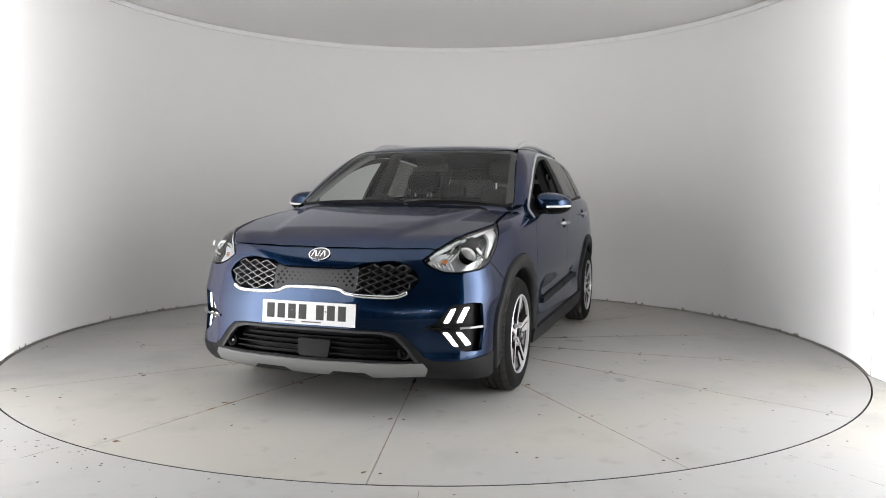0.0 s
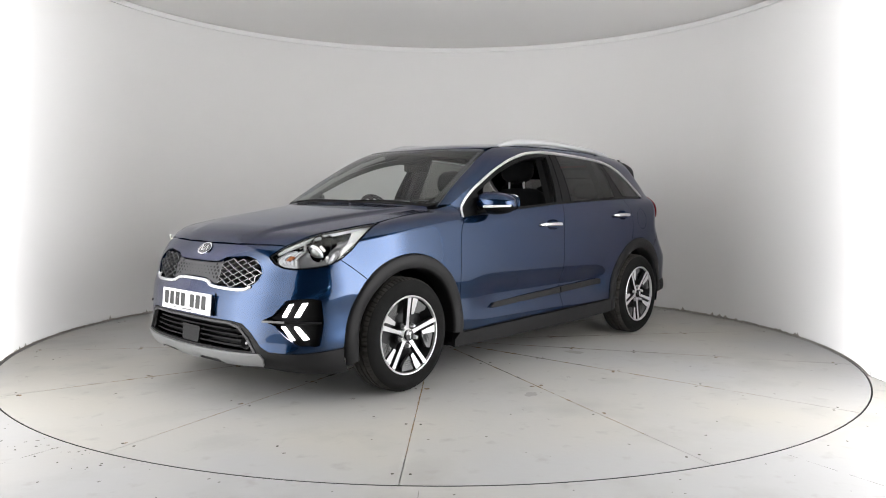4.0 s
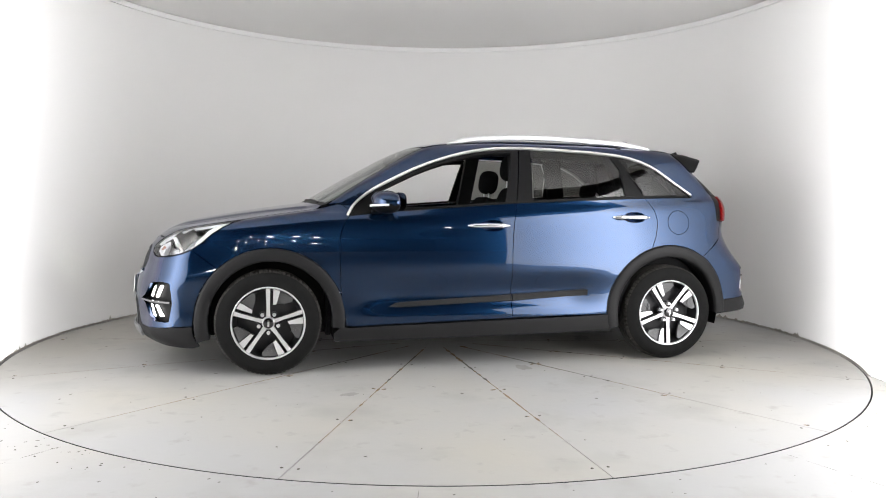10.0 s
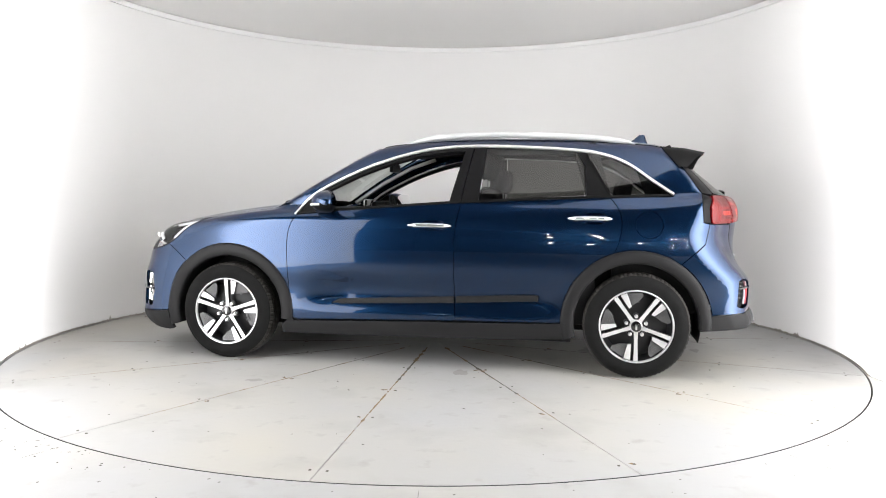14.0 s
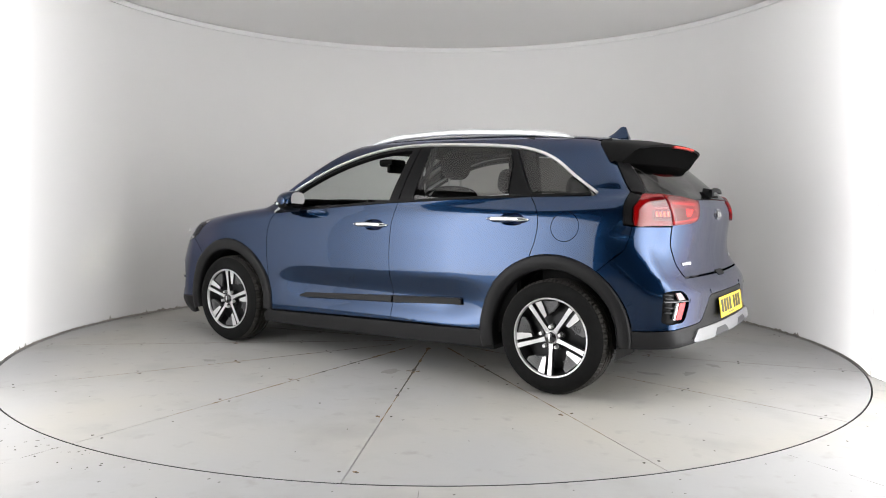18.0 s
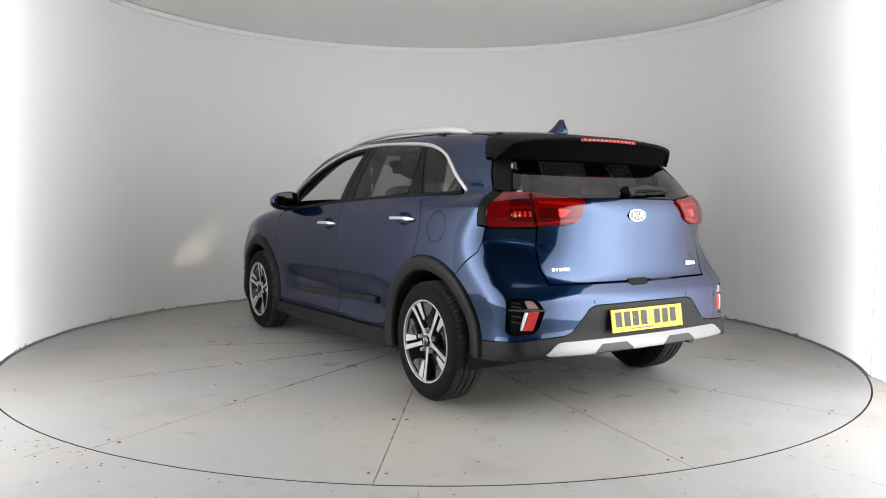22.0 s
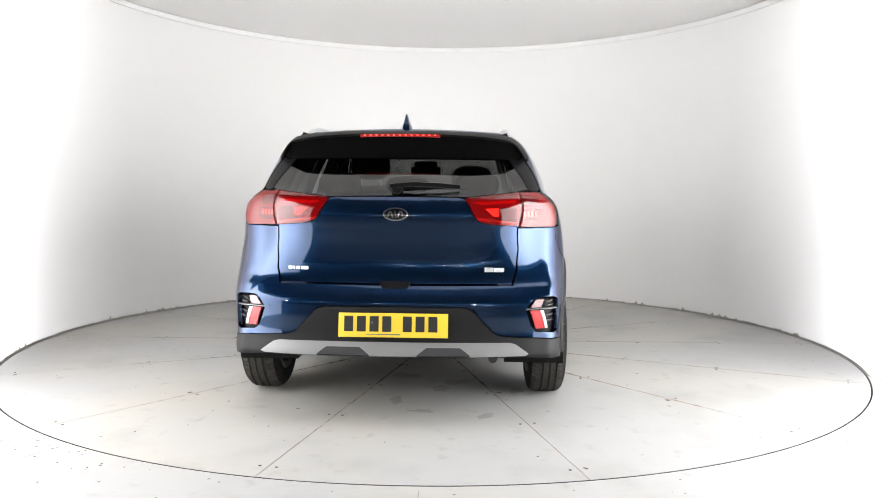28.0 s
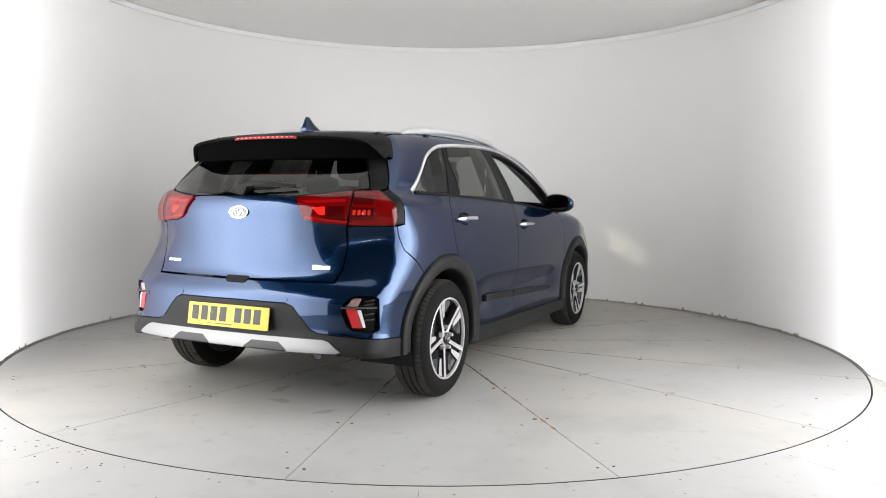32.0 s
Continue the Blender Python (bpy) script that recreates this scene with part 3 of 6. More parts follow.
def fill(poly, holes, step):
    """Triangles of a flat outline with holes."""
    from mathutils.geometry import delaunay_2d_cdt
    lo, hi = poly.min(0), poly.max(0)
    gx, gy = np.meshgrid(np.arange(lo[0] + step / 2, hi[0], step), np.arange(lo[1] + step / 2, hi[1], step))
    grid = np.stack([gx.ravel(), gy.ravel()], 1)
    keep = inside(poly, grid)
    for h in holes:
        keep &= ~inside(h, grid)
    grid = grid[keep]
    loops = [poly] + list(holes)
    every = np.concatenate(loops)
    if len(grid):
        d = np.full(len(grid), 9.0)
        for i in range(0, len(every), 200):
            d = np.minimum(d, np.linalg.norm(grid[:, None] - every[None, i:i + 200], axis=2).min(1))
        grid = grid[d > step * 0.45]
    pts, edges, k = [], [], 0
    for lp in loops:
        n = len(lp)
        edges += [(k + i, k + (i + 1) % n) for i in range(n)]
        k += n
    allp = np.concatenate([every, grid])
    v, _, fs, _, _, _ = delaunay_2d_cdt([Vector(p) for p in allp], edges, [], 0, 1e-7)
    v = np.array([tuple(p) for p in v])
    fs = np.array(fs)
    c = v[fs].mean(1)
    ok = inside(poly, c)
    for h in holes:
        ok &= ~inside(h, c)
    fs = fs[ok]
    a, b, c = v[fs[:, 0]], v[fs[:, 1]], v[fs[:, 2]]
    cross = (b - a)[:, 0] * (c - a)[:, 1] - (b - a)[:, 1] * (c - a)[:, 0]
    fs = fs[np.abs(cross) > 1e-9]
    return v, fs


def sheet(space, poly, holes=(), step=0.03, f=shell, gap=0.0022, proud=0.0, lip=0.02, both=False):
    """A pressed panel on the body: vertices, faces and normals. poly and holes are scaled outlines of the space."""
    poly = inset(np.asarray(poly), gap) if gap else np.asarray(poly)
    v, fs = fill(poly, [np.asarray(h) for h in holes], step)
    q = on(space, v / np.array(SCALE[space]), f)
    n = normal(q, f)
    q = q + n * proud
    # wind the faces outwards
    a, b, c = q[fs[:, 0]], q[fs[:, 1]], q[fs[:, 2]]
    g = np.cross(b - a, c - a)
    flip = np.sum(g * n[fs[:, 0]], 1) < 0
    fs[flip] = fs[flip][:, ::-1]
    verts, norms, faces = [*q], [*n], [tuple(t) for t in fs]
    # rim edges
    count = {}
    for t in faces:
        for i in range(3):
            e = (t[i], t[(i + 1) % 3])
            count[e] = 1
    rim = [e for e in count if (e[1], e[0]) not in count]
    for i, j in rim:
        d = q[j] - q[i]
        nn = np.cross(d, n[i] + n[j])
        nn = nn / (np.linalg.norm(nn) + 1e-12)
        k = len(verts)
        verts += [q[i], q[j], q[j] - n[j] * lip, q[i] - n[i] * lip]
        norms += [nn] * 4
        faces.append((k + 1, k, k + 3, k + 2))
    return np.array(verts), faces, np.array(norms)


MIRROR = np.array([1, -1, 1.0])


def panel(name, space, poly, mat, parent, sides=(1,), label="", whole=False, **kw):
    """A panel for each side; whole: the outline covers one half and is completed across the middle."""
    v, f, n = sheet(space, poly, **kw)
    obs = []
    for s in sides:
        if s > 0:
            obs.append(mesh_ob(name, v, f, mat, parent, label, n))
        else:
            obs.append(mesh_ob(name, v * MIRROR, [t[::-1] for t in f], mat, parent, label, n * MIRROR))
    return obs


def arc(cx, cz, r, a0, a1, n):
    return [("s", cx + r * math.cos(radians(a)), cz + r * math.sin(radians(a))) for a in np.linspace(a0, a1, n)]


def S(*p):
    return [("s", a, b) for a, b in p]


def T(*p):
    return [("t", a, b) for a, b in p]


def full(space, anchors, f=shell, step=0.02):
    """The outline of a panel that lies across the middle, from the anchors of its left half, which begin and end on the middle line."""
    pts = placed(space, anchors, f)
    other = pts[::-1].copy()
    i = {"top": 1, "roll": 1}.get(space, 0)
    other[:, i] = (math.pi if space == "roll" else 0) - other[:, i]
    return dense(np.concatenate([pts, other[1:-1]]) * SCALE[space], step)


car = tagged(new("car"), "dark blue crossover car with black plastic cladding and alloy wheels", "car")

FA, RA, R_OUT, R_IN = (1.335, 0.33), (-1.345, 0.335), 0.457, 0.374     # wheel arches

# panel outlines on the side, (x, z)
BELT = [(0.853, 0.985), (0.554, 1.014), (0.2, 1.04), (-0.16, 1.066), (-0.246, 1.07)]
BELT2 = [(-0.246, 1.07), (-0.636, 1.09), (-1.18, 1.112)]
DOOR_F = [(0.853, 0.985), (0.89, 0.93), (0.906, 0.876), (0.914, 0.80), (0.914, 0.739), (0.911, 0.62), (0.905, 0.5), (0.893, 0.40), (0.862, 0.29)]
DOOR_M = [(-0.246, 1.07), (-0.236, 1.01), (-0.222, 0.943), (-0.213, 0.85), (-0.211, 0.747), (-0.213, 0.5), (-0.219, 0.318)]
DOOR_R = [(-1.18, 1.112), (-1.222, 1.06), (-1.243, 1.011), (-1.252, 0.965), (-1.251, 0.92), (-1.238, 0.85), (-1.211, 0.775)]
CHROME_OUT = [(0.872, 0.99), (0.83, 1.055), (0.787, 1.099), (0.73, 1.142), (0.665, 1.181), (0.512, 1.258), (0.40, 1.308), (0.267, 1.357), (0.14, 1.395), (0.002, 1.426), (-0.15, 1.445), (-0.308, 1.452),
              (-0.47, 1.45), (-0.637, 1.443), (-0.83, 1.433), (-1.016, 1.417), (-1.10, 1.403), (-1.181, 1.381), (-1.24, 1.358), (-1.295, 1.331), (-1.36, 1.287), (-1.421, 1.241), (-1.50, 1.187), (-1.567, 1.142)]


def arch_pts(c, r, a0, a1, n=24):
    return [(c[0] + r * math.cos(radians(a)), c[1] + r * math.sin(radians(a))) for a in np.linspace(a0, a1, n)]


HL_LOW = S((1.80, 0.773), (1.73, 0.821), (1.675, 0.872), (1.60, 0.919)) + T((1.548, 0.797), (1.497, 0.782))
front_arch = arch_pts(FA, R_OUT, 46.5, 184)
wing = S((0.862, 0.30), *DOOR_F[::-1][1:]) + S((0.86, 1.03), (0.905, 1.062)) + T((0.97, 0.775), (1.04, 0.748), (1.2, 0.748), (1.4, 0.760), (1.495, 0.775)) + HL_LOW[::-1] + S((1.75, 0.738)) + S(*front_arch)
panel("wing", "roll", outline("roll", wing), PAINT, car, (1, -1), step=0.025)
front_door = S(*BELT, *DOOR_M[1:], (0.862, 0.29), *DOOR_F[::-1][1:-1])



def oval(cx, cz, a, b, n=32, p=2.4):
    t = np.linspace(0, 2 * math.pi, n + 1)[:-1]
    c, s = np.cos(t), np.sin(t)
    return np.stack([cx + a * np.sign(c) * np.abs(c) ** (2 / p), cz + b * np.sign(s) * np.abs(s) ** (2 / p)], 1)


CUP_F, CUP_R = oval(-0.075, 0.925, 0.078, 0.036), oval(-1.085, 0.982, 0.078, 0.036)
panel("front_door", "side", outline("side", front_door), PAINT, car, (1, -1), holes=[CUP_F])
rear_arch_f = arch_pts(RA, R_OUT, 73, 0)
rear_door = S(*BELT2, *DOOR_R[1:], *rear_arch_f, (-0.889, 0.328), *DOOR_M[::-1][:-1])
panel("rear_door", "side", outline("side", rear_door), PAINT, car, (1, -1), holes=[CUP_R])
rear_arch_r = arch_pts(RA, R_OUT, 73, 125)
SEAM_R = [(-1.607, 0.709), (-1.67, 0.765), (-1.748, 0.833), (-1.765, 0.90), (-1.775, 0.955)]
side_frame = (S(*CHROME_OUT, (-1.562, 1.125), (-1.53, 1.119), *DOOR_R, *rear_arch_r, *SEAM_R) + S((-1.735, 0.965), (-1.728, 1.06), (-1.735, 1.14), (-1.70, 1.19), (-1.655, 1.26), (-1.60, 1.34), (-1.53, 1.42))
              + T((-1.50, 0.575), (-1.2, 0.585), (-0.6, 0.59), (0.0, 0.59), (0.25, 0.592), (0.38, 0.620), (0.52, 0.648), (0.7, 0.684), (0.85, 0.717), (0.98, 0.748)) + S((0.905, 1.062), (0.86, 1.03)))
FUEL = [(-1.415 + 0.083 * math.cos(a), 0.948 + 0.083 * math.sin(a)) for a in np.linspace(0, 2 * math.pi, 41)[:-1]]
fuel_hole = back_to("roll", on("side", FUEL)) * SCALE["roll"]
panel("side_frame", "roll", outline("roll", side_frame), PAINT, car, (1,), step=0.025, holes=[fuel_hole])
panel("side_frame", "roll", outline("roll", side_frame), PAINT, car, (-1,), step=0.025)
panel("fuel_flap", "side", np.array(FUEL), PAINT, car, (1,), step=0.025, gap=0.0035)

HOOD_EDGE = [("f", 0.0, 0.838), ("f", 0.25, 0.84), ("f", 0.42, 0.843), ("f", 0.55, 0.845), ("f", 0.592, 0.842)]
HOOD_SIDE = T((1.942, 0.622), (1.878, 0.657), (1.80, 0.689), (1.70, 0.716), (1.60, 0.739), (1.50, 0.766))
hood = HOOD_EDGE + HOOD_SIDE + T((1.4, 0.755), (1.2, 0.744), (1.05, 0.740), (1.02, 0.70), (1.07, 0.5), (1.105, 0.25), (1.115, 0.0))
panel("bonnet", "roll", full("roll", hood), PAINT, car, step=0.03)
roof = T((0.40, 0.0), (0.385, 0.25), (0.355, 0.45), (0.32, 0.585), (0.25, 0.582), (0.0, 0.583), (-0.6, 0.583), (-1.2, 0.578), (-1.49, 0.568), (-1.53, 0.4), (-1.56, 0.2), (-1.57, 0.0))
panel("roof", "roll", full("roll", roof), PAINT, car, step=0.04)
screen = T((1.10, 0.0), (1.09, 0.25), (1.055, 0.5), (1.005, 0.70), (0.965, 0.738), (0.84, 0.711), (0.69, 0.677), (0.52, 0.642), (0.40, 0.616), (0.345, 0.588), (0.362, 0.45), (0.39, 0.25), (0.405, 0.0))
WINDSCREEN = panel("windscreen", "roll", full("roll", screen), CLEAR, car, label="clear laminated windscreen", step=0.05, lip=0.004)[0]
WINDSCREEN.visible_shadow = False
screen_poly = full("roll", screen)
panel("screen_border", "roll", screen_poly, GLOSSBLACK, car, step=0.03, gap=0, proud=-0.005, lip=0.002, holes=[inset(screen_poly, 0.026)], label="black printed edge of the windscreen")

# bumpers
BUMP_LOW = [("f", 0.0, 0.448), ("f", 0.40, 0.446), ("f", 0.47, 0.437), ("f", 0.52, 0.40), ("f", 0.585, 0.325), ("f", 0.63, 0.30), ("f", 0.72, 0.295)]
front_arch_b = arch_pts(FA, R_OUT + 0.002, 46.5, 4)
bumper = [("f", 0.0, 0.836), ("f", 0.25, 0.838), ("f", 0.42, 0.841), ("f", 0.55, 0.843), ("f", 0.590, 0.839), ("f", 0.566, 0.812), ("f", 0.546, 0.789), ("f", 0.553, 0.778), ("f", 0.598, 0.747), ("f", 0.65, 0.729), ("f", 0.70, 0.724)] + S((1.955, 0.731), (1.91, 0.737), (1.86, 0.749), (1.80, 0.773)) + S((1.75, 0.738)) + S(*front_arch_b) + S((1.80, 0.315)) + BUMP_LOW[::-1]
FOG = [(0.585, 0.462), (0.64, 0.49), (0.70, 0.572), (0.79, 0.582), (0.825, 0.575), (0.83, 0.45), (0.825, 0.335), (0.76, 0.34), (0.70, 0.385), (0.65, 0.44)]
GRILLE = [(0.0, 0.745), (0.10, 0.745), (0.20, 0.748), (0.26, 0.772), (0.40, 0.785), (0.47, 0.772), (0.525, 0.735), (0.545, 0.70), (0.525, 0.66), (0.48, 0.625), (0.40, 0.618), (0.25, 0.622), (0.18, 0.632), (0.12, 0.652), (0.0, 0.654)]


def loop(space, kind, pts, f=lower_body, r=0.012, mirror=False):
    p = rounded(pts, r) if r else np.array(pts)
    q = back_to(space, on(KEY[kind], p, f)) * SCALE[space]
    if mirror:
        i = {"top": 1}.get(space, 0)
        q[:, i] *= -1
        q = q[::-1]
    return q


def both_ways(pts):
    """Completes a half outline that begins and ends at the middle, in (y, z)."""
    return pts + [(-a, b) for a, b in pts[::-1][1:-1]]


grille_loop = loop("front", "f", both_ways(GRILLE))
holes = [grille_loop, loop("front", "f", FOG), loop("front", "f", FOG, mirror=True)]
panel("front_bumper", "front", full("front", bumper, lower_body), PAINT, car, f=lower_body, holes=holes, step=0.022)
front_low = BUMP_LOW + S((1.80, 0.31), (1.793, 0.25), (1.76, 0.185), (1.80, 0.175)) + [("f", 0.66, 0.19), ("f", 0.60, 0.205), ("f", 0.45, 0.20), ("f", 0.0, 0.20)]
LOWGRILLE = [(0.0, 0.432), (0.38, 0.430), (0.45, 0.415), (0.50, 0.365), (0.545, 0.30), (0.40, 0.297), (0.0, 0.295)]
panel("lower_front_bumper", "front", full("front", front_low, lower_body), CLAD, car, f=lower_body, holes=[loop("front", "f", both_ways(LOWGRILLE))], step=0.022, gap=0.001, label="grey-black plastic lower bumper")
skid = [("f", 0.0, 0.285), ("f", 0.35, 0.288), ("f", 0.585, 0.292), ("f", 0.605, 0.262), ("f", 0.59, 0.228), ("f", 0.34, 0.215), ("f", 0.30, 0.238), ("f", 0.14, 0.238), ("f", 0.10, 0.215), ("f", 0.0, 0.213)]
panel("front_skid_plate", "front", full("front", skid, lower_body), SILVER, car, f=lower_body, proud=0.012, step=0.02, label="silver painted front skid plate")

TAIL_LOOP = S((-1.735, 0.968), (-1.728, 1.06), (-1.735, 1.138))
rb = [("b", 0.0, 0.672), ("b", 0.575, 0.677)] + [("b", 0.596, 0.75), ("b", 0.603, 0.85), ("b", 0.599, 0.953)] + S((-1.80, 0.955), (-1.775, 0.955)) + S(*SEAM_R[::-1][1:]) + S(*arch_pts(RA, R_OUT + 0.002, 126, 168)) + S((-1.80, 0.402)) + [("b", 0.70, 0.424), ("b", 0.60, 0.430), ("b", 0.52, 0.436), ("b", 0.48, 0.452), ("b", 0.38, 0.560), ("b", 0.34, 0.575), ("b", 0.0, 0.577)]
REFL = [(0.635, 0.562), (0.665, 0.605), (0.69, 0.622), (0.775, 0.624), (0.80, 0.612), (0.80, 0.455), (0.78, 0.445), (0.69, 0.452), (0.665, 0.475)]
panel("rear_bumper", "rear", full("rear", rb, lower_body), PAINT, car, f=lower_body, holes=[loop("rear", "b", REFL), loop("rear", "b", REFL, mirror=True)], step=0.022)
rl = [("b", 0.0, 0.575), ("b", 0.34, 0.573), ("b", 0.38, 0.558), ("b", 0.48, 0.450), ("b", 0.52, 0.434), ("b", 0.60, 0.428), ("b", 0.70, 0.422)] + S((-1.80, 0.400), (-1.79, 0.37), (-1.73, 0.30)) + [("b", 0.72, 0.328), ("b", 0.62, 0.337), ("b", 0.0, 0.337)]
panel("lower_rear_bumper", "rear", full("rear", rl, lower_body), CLAD, car, f=lower_body, step=0.022, gap=0.001, label="grey-black plastic lower bumper")
rs = [("b", 0.0, 0.406), ("b", 0.555, 0.406), ("b", 0.585, 0.398), ("b", 0.650, 0.354), ("b", 0.63, 0.345), ("b", 0.37, 0.341), ("b", 0.33, 0.356), ("b", 0.15, 0.356), ("b", 0.11, 0.342), ("b", 0.0, 0.342)]
panel("rear_skid_plate", "rear", full("rear", rs, lower_body), SILVER, car, f=lower_body, proud=0.012, step=0.02, label="silver painted rear skid plate")

# tailgate: its painted skin, its glass and the lamps
TL_IN = [(0.335, 1.092), (0.385, 1.005), (0.405, 0.985), (0.45, 0.972), (0.595, 0.962)]
tailgate = [("b", 0.0, 1.104), ("b", 0.30, 1.102), ("b", 0.328, 1.096)] + [("b", a, b) for a, b in TL_IN] + [("b", 0.60, 0.85), ("b", 0.592, 0.75), ("b", 0.57, 0.682), ("b", 0.0, 0.680)]
panel("tailgate", "rear", full("rear", tailgate), PAINT, car, step=0.03)
tail_in = [("b", a, b) for a, b in TL_IN] + [("b", 0.597, 1.125), ("b", 0.50, 1.115), ("b", 0.40, 1.10)]
panel("tail_lamp", "rear", outline("rear", tail_in), REDLENS, car, (1, -1), step=0.02, label="red tail lamp on the tailgate", proud=0.004)
tail_out = [("b", 0.602, 0.960)] + S((-1.80, 0.957), (-1.785, 0.962), (-1.778, 1.00), (-1.775, 1.06), (-1.79, 1.115)) + [("b", 0.70, 1.128), ("b", 0.602, 1.127)]
panel("tail_lamp", "rear", outline("rear", tail_out), REDLENS, car, (1, -1), step=0.02, label="red tail lamp on the body side", proud=0.006)
for lens_line in (tail_in, tail_out):
    for cover in panel("lamp_cover", "rear", outline("rear", lens_line), REDCOVER, car, (1, -1), step=0.02, label="clear glossy red lamp cover", proud=0.013, lip=0.012):
        cover.visible_shadow = False
tail_blk = S((-1.785, 0.962), (-1.735, 0.968), (-1.728, 1.06), (-1.737, 1.142), (-1.80, 1.12), (-1.775, 1.06), (-1.776, 1.0))
panel("lamp_surround", "side", outline("side", tail_blk), BLACK, car, (1, -1), step=0.02)
rear_glass = [("b", 0.0, 1.108), ("b", 0.33, 1.102), ("b", 0.45, 1.115), ("b", 0.597, 1.132), ("b", 0.655, 1.145), ("b", 0.60, 1.24), ("b", 0.54, 1.33), ("b", 0.50, 1.375), ("b", 0.0, 1.385)]
panel("rear_window", "rear", full("rear", rear_glass), DARKGLASS, car, step=0.05, lip=0.004, label="privacy glass rear window, tint deepened for the dark cabin")
d_trim = [("b", 0.658, 1.145)] + S((-1.80, 1.135), (-1.738, 1.145), (-1.70, 1.195), (-1.655, 1.265), (-1.60, 1.345), (-1.56, 1.39)) + [("b", 0.545, 1.335), ("b", 0.604, 1.24)]
panel("pillar_trim", "rear", outline("rear", d_trim), BLACK, car, (1, -1), step=0.02, label="black pillar trim")

# side windows
WIN_R = [(-0.365, 1.088), (-0.395, 1.432), (-0.64, 1.425), (-0.83, 1.416), (-0.965, 1.404), (-1.02, 1.31), (-1.03, 1.125), (-0.64, 1.104)]
panel("rear_door_window", "side", outline("side", S(*WIN_R)), PRIVACY, car, (1, -1), step=0.05, lip=0.004, label="dark privacy glass door window")
WIN_Q = [(-1.185, 1.13), (-1.025, 1.398), (-1.10, 1.386), (-1.175, 1.364), (-1.285, 1.315), (-1.41, 1.225), (-1.525, 1.142), (-1.50, 1.135)]
panel("quarter_window", "side", outline("side", S(*WIN_Q)), PRIVACY, car, (1, -1), step=0.05, lip=0.004, label="dark privacy glass quarter window")
panel("door_pillar_trim", "side", outline("side", S((-0.17, 1.078), (-0.252, 1.428), (-0.308, 1.434), (-0.245, 1.078))), BLACK, car, (1, -1), step=0.03, label="black front door pillar trim")
panel("door_pillar_trim", "side", outline("side", S((-0.249, 1.078), (-0.312, 1.434), (-0.392, 1.432), (-0.360, 1.086))), BLACK, car, (1, -1), step=0.03, label="black rear door pillar trim")
panel("door_pillar_trim", "side", outline("side", S((-1.034, 1.122), (-1.024, 1.31), (-0.97, 1.404), (-1.02, 1.398), (-1.18, 1.125))), BLACK, car, (1, -1), step=0.03, label="black rear pillar trim")


def strip(pts, width, rise=0.5):
    """A closed side outline along a line, with the given width downwards and inwards."""
    p = np.array(pts, float)
    t = np.gradient(p, axis=0)
    t /= np.linalg.norm(t, axis=1)[:, None]
    n = np.stack([-t[:, 1], t[:, 0]], 1)
    q = p + n * width
    return [tuple(a) for a in p] + [tuple(a) for a in q[::-1]]


def smooth_line(pts, n=6):
    p = np.array(pts, float)
    out = []
    for i in range(len(p) - 1):
        a, b, c, d = p[max(i - 1, 0)], p[i], p[i + 1], p[min(i + 2, len(p) - 1)]
        for t in np.linspace(0, 1, n, endpoint=False):
            out.append(0.5 * (2 * b + (c - a) * t + (2 * a - 5 * b + 4 * c - d) * t * t + (3 * b - a - 3 * c + d) * t ** 3))
    return np.array(out + [p[-1]])


chrome_line = smooth_line(CHROME_OUT, 3)
panel("window_moulding", "side", dense(np.array(strip(chrome_line, 0.014))), BRIGHTTRIM, car, (1, -1), step=0.03, gap=0.0, proud=0.006, lip=0.012, label="bright satin window surround")
for line in (BELT + BELT2[1:] + [(-1.53, 1.122)],):
    panel("belt_seal", "side", dense(np.array(strip(np.array(line) + (0, 0.001), -0.014)[::-1])), BLACK, car, (1, -1), step=0.03, gap=0.0, proud=0.004, lip=0.015, label="black rubber belt seal")
inner = [p for p in CHROME_OUT if p[0] > -0.26]
seal_line = smooth_line([(a - 0.004, b - 0.017) for a, b in inner[1:]] + [(-0.262, 1.432)], 3)
panel("window_seal", "side", dense(np.array(strip(seal_line, 0.022))), BLACK, car, (1, -1), step=0.03, gap=0.0, proud=0.0, lip=0.03, label="black rubber window seal")

# plastic cladding


def arch_clad(c, a0, a1, name="wheel_arch"):
    v, f, n = [], [], []
    aa = np.linspace(a0, a1, 60)
    prof = [(R_OUT - 0.001, -0.004), (R_OUT - 0.003, 0.010), (R_OUT - 0.012, 0.016), ((R_OUT + R_IN) / 2, 0.017), (R_IN + 0.012, 0.013), (R_IN + 0.002, 0.006), (R_IN, -0.012), (R_IN + 0.004, -0.10)]
    for a in aa:
        r0 = [(c[0] + r * math.cos(radians(a)), c[1] + r * math.sin(radians(a))) for r, _ in prof]
        q = on("side", np.array([r0[3]] * len(prof)), lower_body)
        full_q = on("side", np.array(r0), lower_body)
        for i, ((r, h), p) in enumerate(zip(prof, r0)):
            y = full_q[i, 1] if i < 6 else full_q[5, 1]
            v.append((p[0], y + h, p[1]))
    m = len(prof)
    for i in range(len(aa) - 1):
        for j in range(m - 1):
            f.append((i * m + j, i * m + j + 1, (i + 1) * m + j + 1, (i + 1) * m + j))
    v = np.array(v)
    mesh_ob(name, v, f, CLAD, car, "grey-black plastic wheel arch moulding")
    mesh_ob(name, v * MIRROR, [t[::-1] for t in f], CLAD, car, "grey-black plastic wheel arch moulding")


